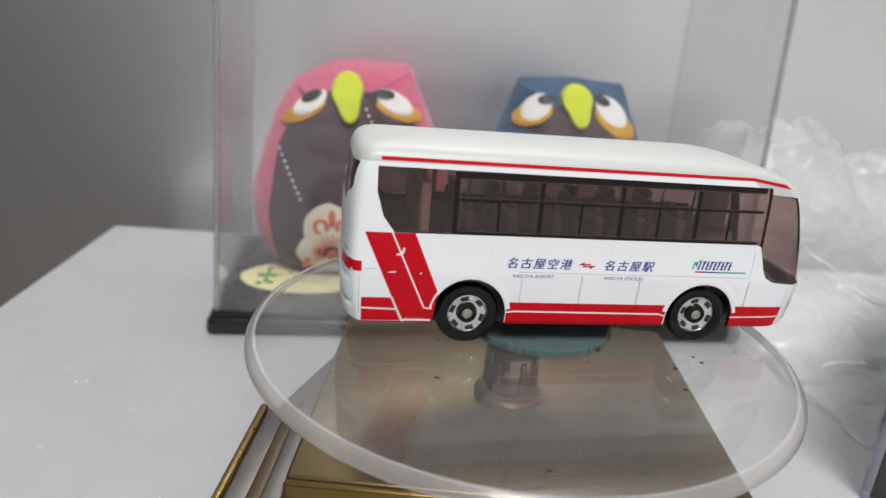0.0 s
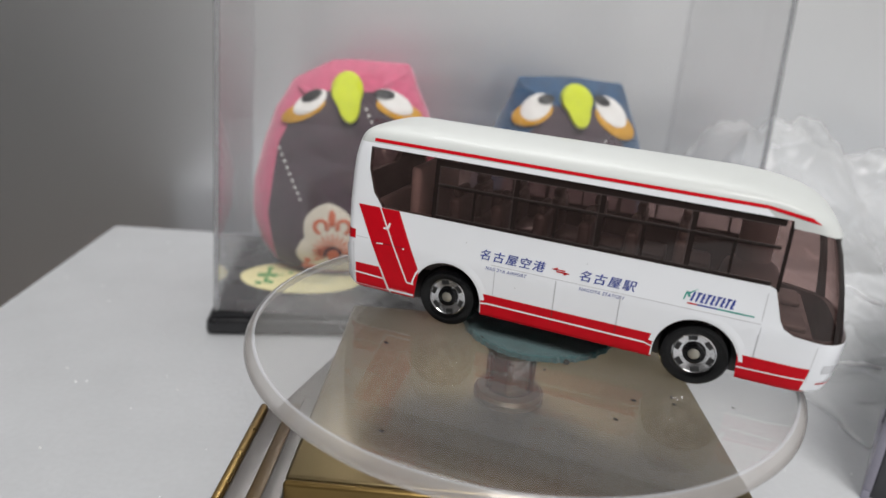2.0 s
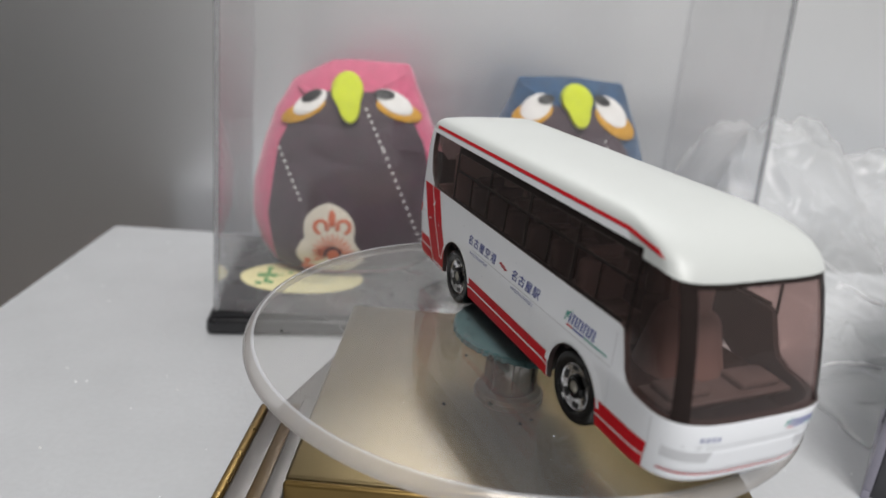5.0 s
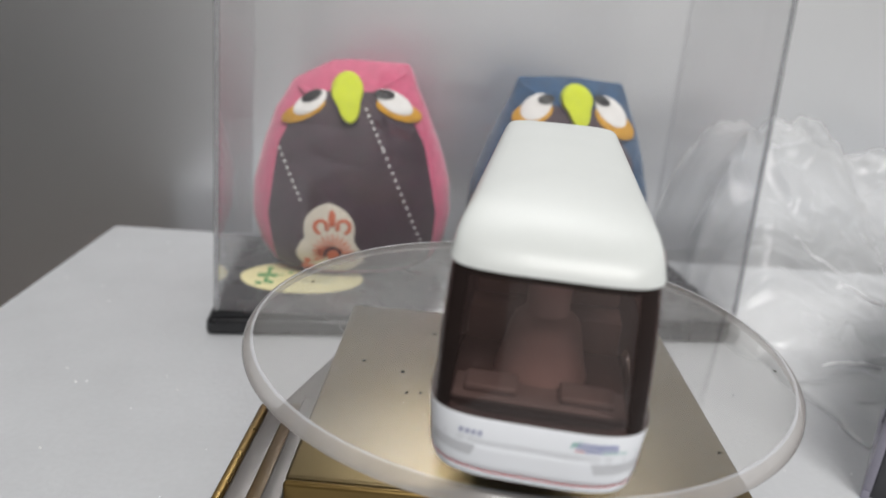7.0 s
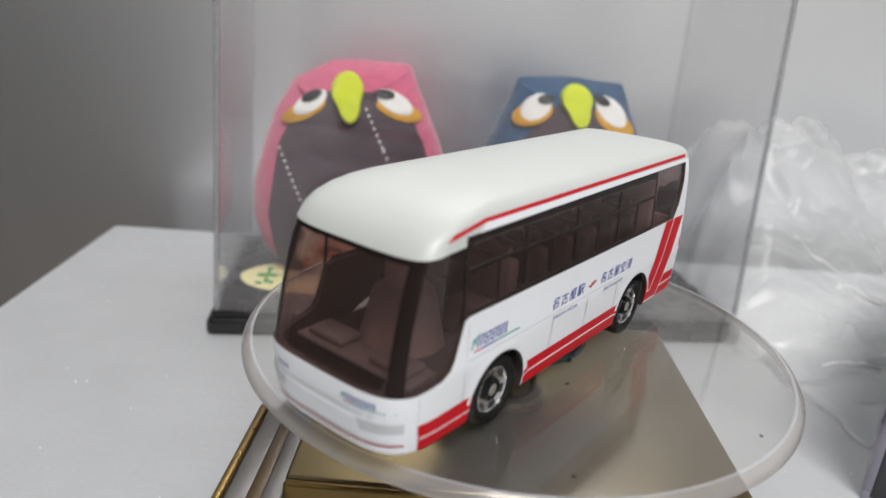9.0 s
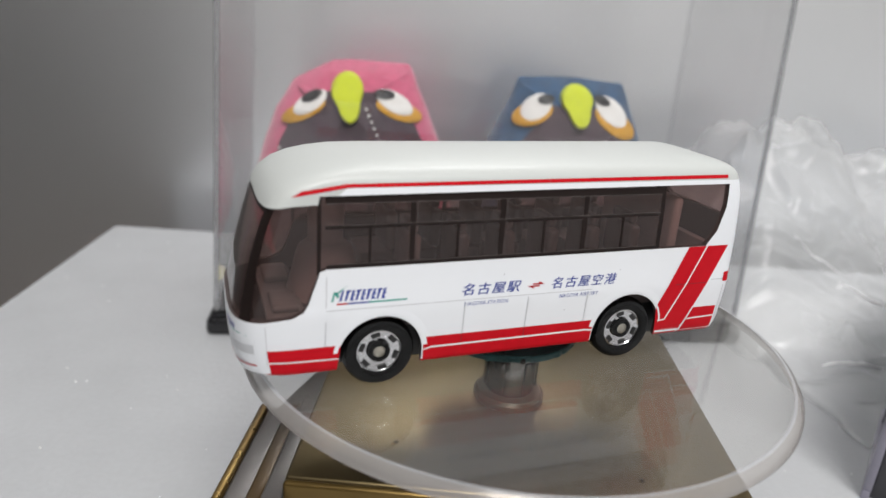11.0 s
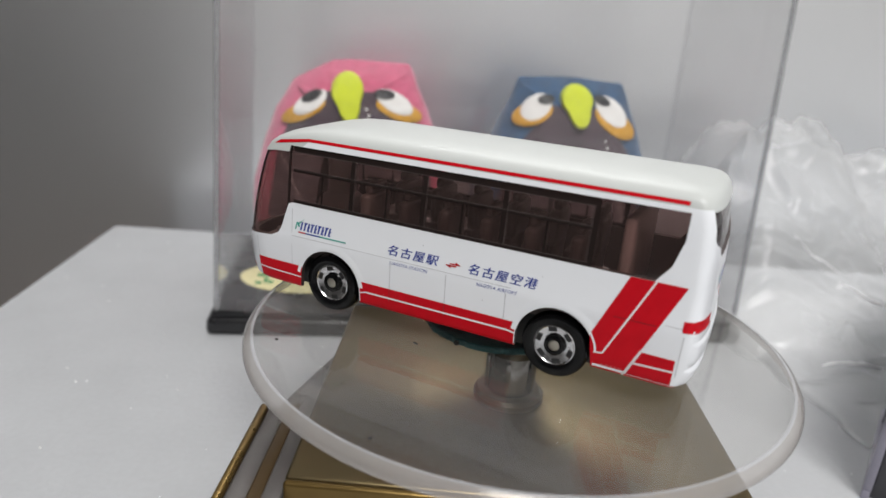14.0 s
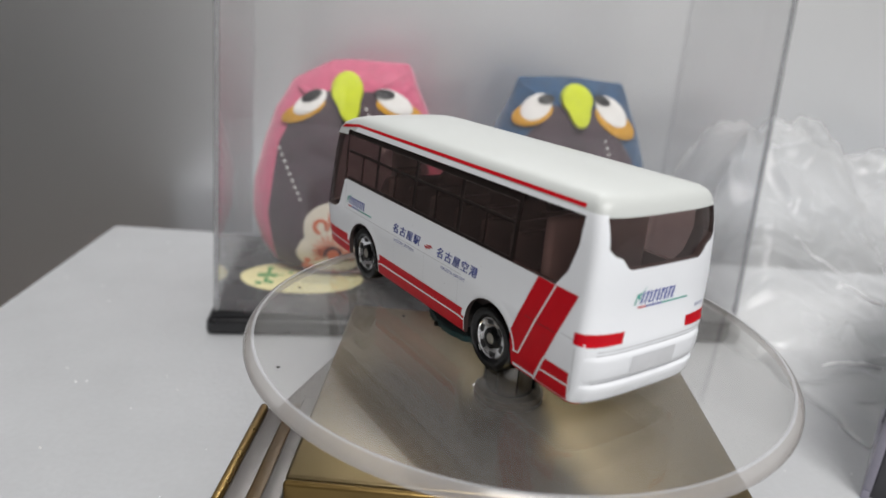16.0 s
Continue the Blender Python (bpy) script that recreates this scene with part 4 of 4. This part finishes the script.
BLUE = dict(seed=8, droop=0.0, top=55, belly=((0, 20, 40, 47, 55), (25.0, 26.5, 22.0, 16.0, 8.0)), shift=0.0,
            under=((-15.2, 52.4, 7.2, 3.2, 20), (14.4, 51.2, 8.2, 3.6, -24)), white=((-14.0, 54.4, 5.8, 3.3, 28), (12.8, 54.6, 6.4, 3.6, -28)), pupil=((-10.6, 56.8, 3.0, 1.4, 8), (9.4, 57.6, 3.0, 1.4, -14)),
            beak=(0.2, 57.2, 5.6, 4.6, 8), stitches=(((10.5, 46), (24.0, 9), 20), ((-22, 38), (-16.5, 26), 8)), patch=None)
make_owl(pose(-0.0593, 0.1144, 0.007, -2, -2.5, 15) @ Matrix.Diagonal((0.97, 1, 1.07, 1)), M_PINK, "pink cloth owl with plum belly and lime beak in the case", PINK)
make_owl(pose(0.0085, 0.133, 0.007, -2, 0, 12) @ Matrix.Diagonal((0.93, 0.93, 1.06, 1)), M_NAVY, "dark blue cloth owl with lime beak in the case", BLUE)


# ---- crumpled clear bag and dark box at the end of the shelf ----
def make_bag(name, cx, cy, wx, wy, h, seed, label, turn, seams):
    bm = bmesh.new()
    n = 150
    g = []
    for j in range(n + 1):
        row = []
        for i in range(n + 1):
            u, v = 2 * i / n - 1, 2 * j / n - 1
            wob = 0.14 * noise.noise(Vector((u * 1.6 + seed, seed, 0))) + 0.12 * noise.noise(Vector((u * 4.5, seed, 3)))
            rise = min(1.0, max(0.0, (v + 1.0 + wob) / 1.5)) ** 1.3
            dome = (0.06 + rise) * max(0.0, 1 - abs(u) ** 6) ** 0.4 * (1.0 + wob)
            p = Vector((u * 2.1 + seed, v * 2.1, seed * 0.7))
            q = p + Vector((noise.noise(p * 0.8), noise.noise(p * 0.8 + Vector((3, 3, 3))), 0)) * 0.8
            fold = (1 - abs(noise.noise(q * 0.9))) * 0.5 + (1 - abs(noise.noise(q * 1.9 + Vector((4, 1, 0))))) * 0.25 + (1 - abs(noise.noise(q * 4.0))) * 0.07
            z = h * dome * (0.6 + 0.5 * fold + 0.06 * (1 - abs(noise.noise(q * 6.0))) ** 2) + 0.5
            row.append(bm.verts.new((u * wx + 5 * noise.noise(p * 1.7), v * wy + 5 * noise.noise(p * 1.9 + Vector((9, 0, 0))), z)))
        g.append(row)
    for j in range(n):
        for i in range(n):
            bm.faces.new((g[j][i], g[j][i + 1], g[j + 1][i + 1], g[j + 1][i]))
    bag = thing(name, pose(cx * MM, cy * MM, 0, 0, 0, turn), label, "plastic bag")
    film = part("film", bm, M_BAG, bag, "", 40)
    film.visible_shadow = False
    skin = np.array([tuple(v.co) for v in film.data.vertices]) / MM
    # raised folds laid on the film, coloured white as glints
    for (x0, y0), (x1, y1), r in seams:
        bm = bmesh.new()
        rings = []
        for k in range(25):
            f = k / 24
            x, y = x0 + (x1 - x0) * f + 0.5 * math.sin(7 * f + seed), y0 + (y1 - y0) * f + 0.4 * math.sin(11 * f)
            near = np.hypot(skin[:, 0] - x, skin[:, 1] - y)
            z = float(skin[near < 2.5][:, 2].mean())
            rr = r * (0.35 + 0.65 * math.sin(math.pi * f)) * (1 + 0.3 * math.sin(23 * f + seed))
            rings.append([(x, y + rr * 1.6 * math.cos(a * math.pi / 4), z + 0.2 + rr * math.sin(a * math.pi / 4)) for a in range(8)])
        loft(bm, rings)
        bmesh.ops.recalc_face_normals(bm, faces=bm.faces)
        part("seam_glint", bm, M_SEAM_GLINT, bag, "folded seam with its white glint painted in", 60).visible_shadow = False
    return bag


make_bag("plastic_bag", 134, 148, 76, 42, 54, 1.3, "crumpled clear plastic bag lying on the white board", 14, [((-39, -22), (-19, -29), 0.5), ((-52, -11), (-38, -19), 0.35)])
make_bag("plastic_bag", 118, 98, 45, 38, 9, 5.1, "flat crumpled clear plastic bag lying on the white board", 20, [((-33, -3), (-17, -7), 0.5)])

dark = thing("storage_box", pose(0.0774, 0.0297, 0, 0, 0, 62), "dark grey box with lilac grey edges standing on the board", "box")
bm = bmesh.new()
box(bm, 1.5, 88.5, -58.5, -1.0, 0, 44, 0.8)
part("body", bm, M_DARKBOX, dark)
for nm, b in (("edge_trim", (0, 90, -1.6, 0.0, 0, 2.4)), ("edge_trim", (0, 90, -1.6, 0.0, 42, 44.6)), ("edge_trim", (0, 1.7, -1.7, 0.05, 2.41, 41.9)), ("edge_trim", (34, 35.2, -1.2, -0.4, 2.41, 41.9))):
    bm = bmesh.new()
    box(bm, *b, 0.4)
    part(nm, bm, M_LILAC, dark, "lilac grey edge strip")


# ---- turning ----
TURNS = [(0.0, 0.0), (0.5, -7.66), (1.0, -15.32), (1.5, -23.01), (2.0, -30.80), (2.5, -38.61), (3.0, -46.33), (3.5, -53.89), (4.0, -61.54), (4.5, -69.35), (5.0, -77.25), (5.5, -85.17), (6.0, -93.05),
         (6.5, -100.90), (7.0, -108.39), (7.5, -115.78), (8.0, -123.34), (8.5, -130.89), (9.0, -138.42), (9.5, -146.05), (10.0, -153.75), (10.5, -161.50), (11.0, -169.25), (11.5, -177.0),
         (12.0, -184.73), (12.5, -192.45), (13.0, -200.18), (13.5, -207.91), (14.0, -215.52), (14.5, -223.02), (15.0, -230.5), (15.5, -237.95), (16.0, -245.41)]
HUB = Vector((7.187 * MM, 6.06 * MM, (DISC_TOP + 0.16) * MM))


def motions():
    rows = {o: [] for o in (bus, disc, pad, spindle)}
    for t, a in TURNS:
        spin = pose(0, 0, 0, 0, 0, a)
        rows[bus].append((t, spin @ Matrix.Translation(HUB) @ pose(0, 0, 0, 0, 0, 17.84)))
        rows[disc].append((t, pose(0.0001, -0.0007, 0) @ spin @ pose(0.0002, 0, 0.0411)))
        rows[pad].append((t, pose(0, 0.0025, 0) @ spin @ pose(0.0028, 0.0022, 0.0423)))
        rows[spindle].append((t, spin @ pose(0, 0, 0.030)))
    for o, r in rows.items():
        walk(o, r)


motions()
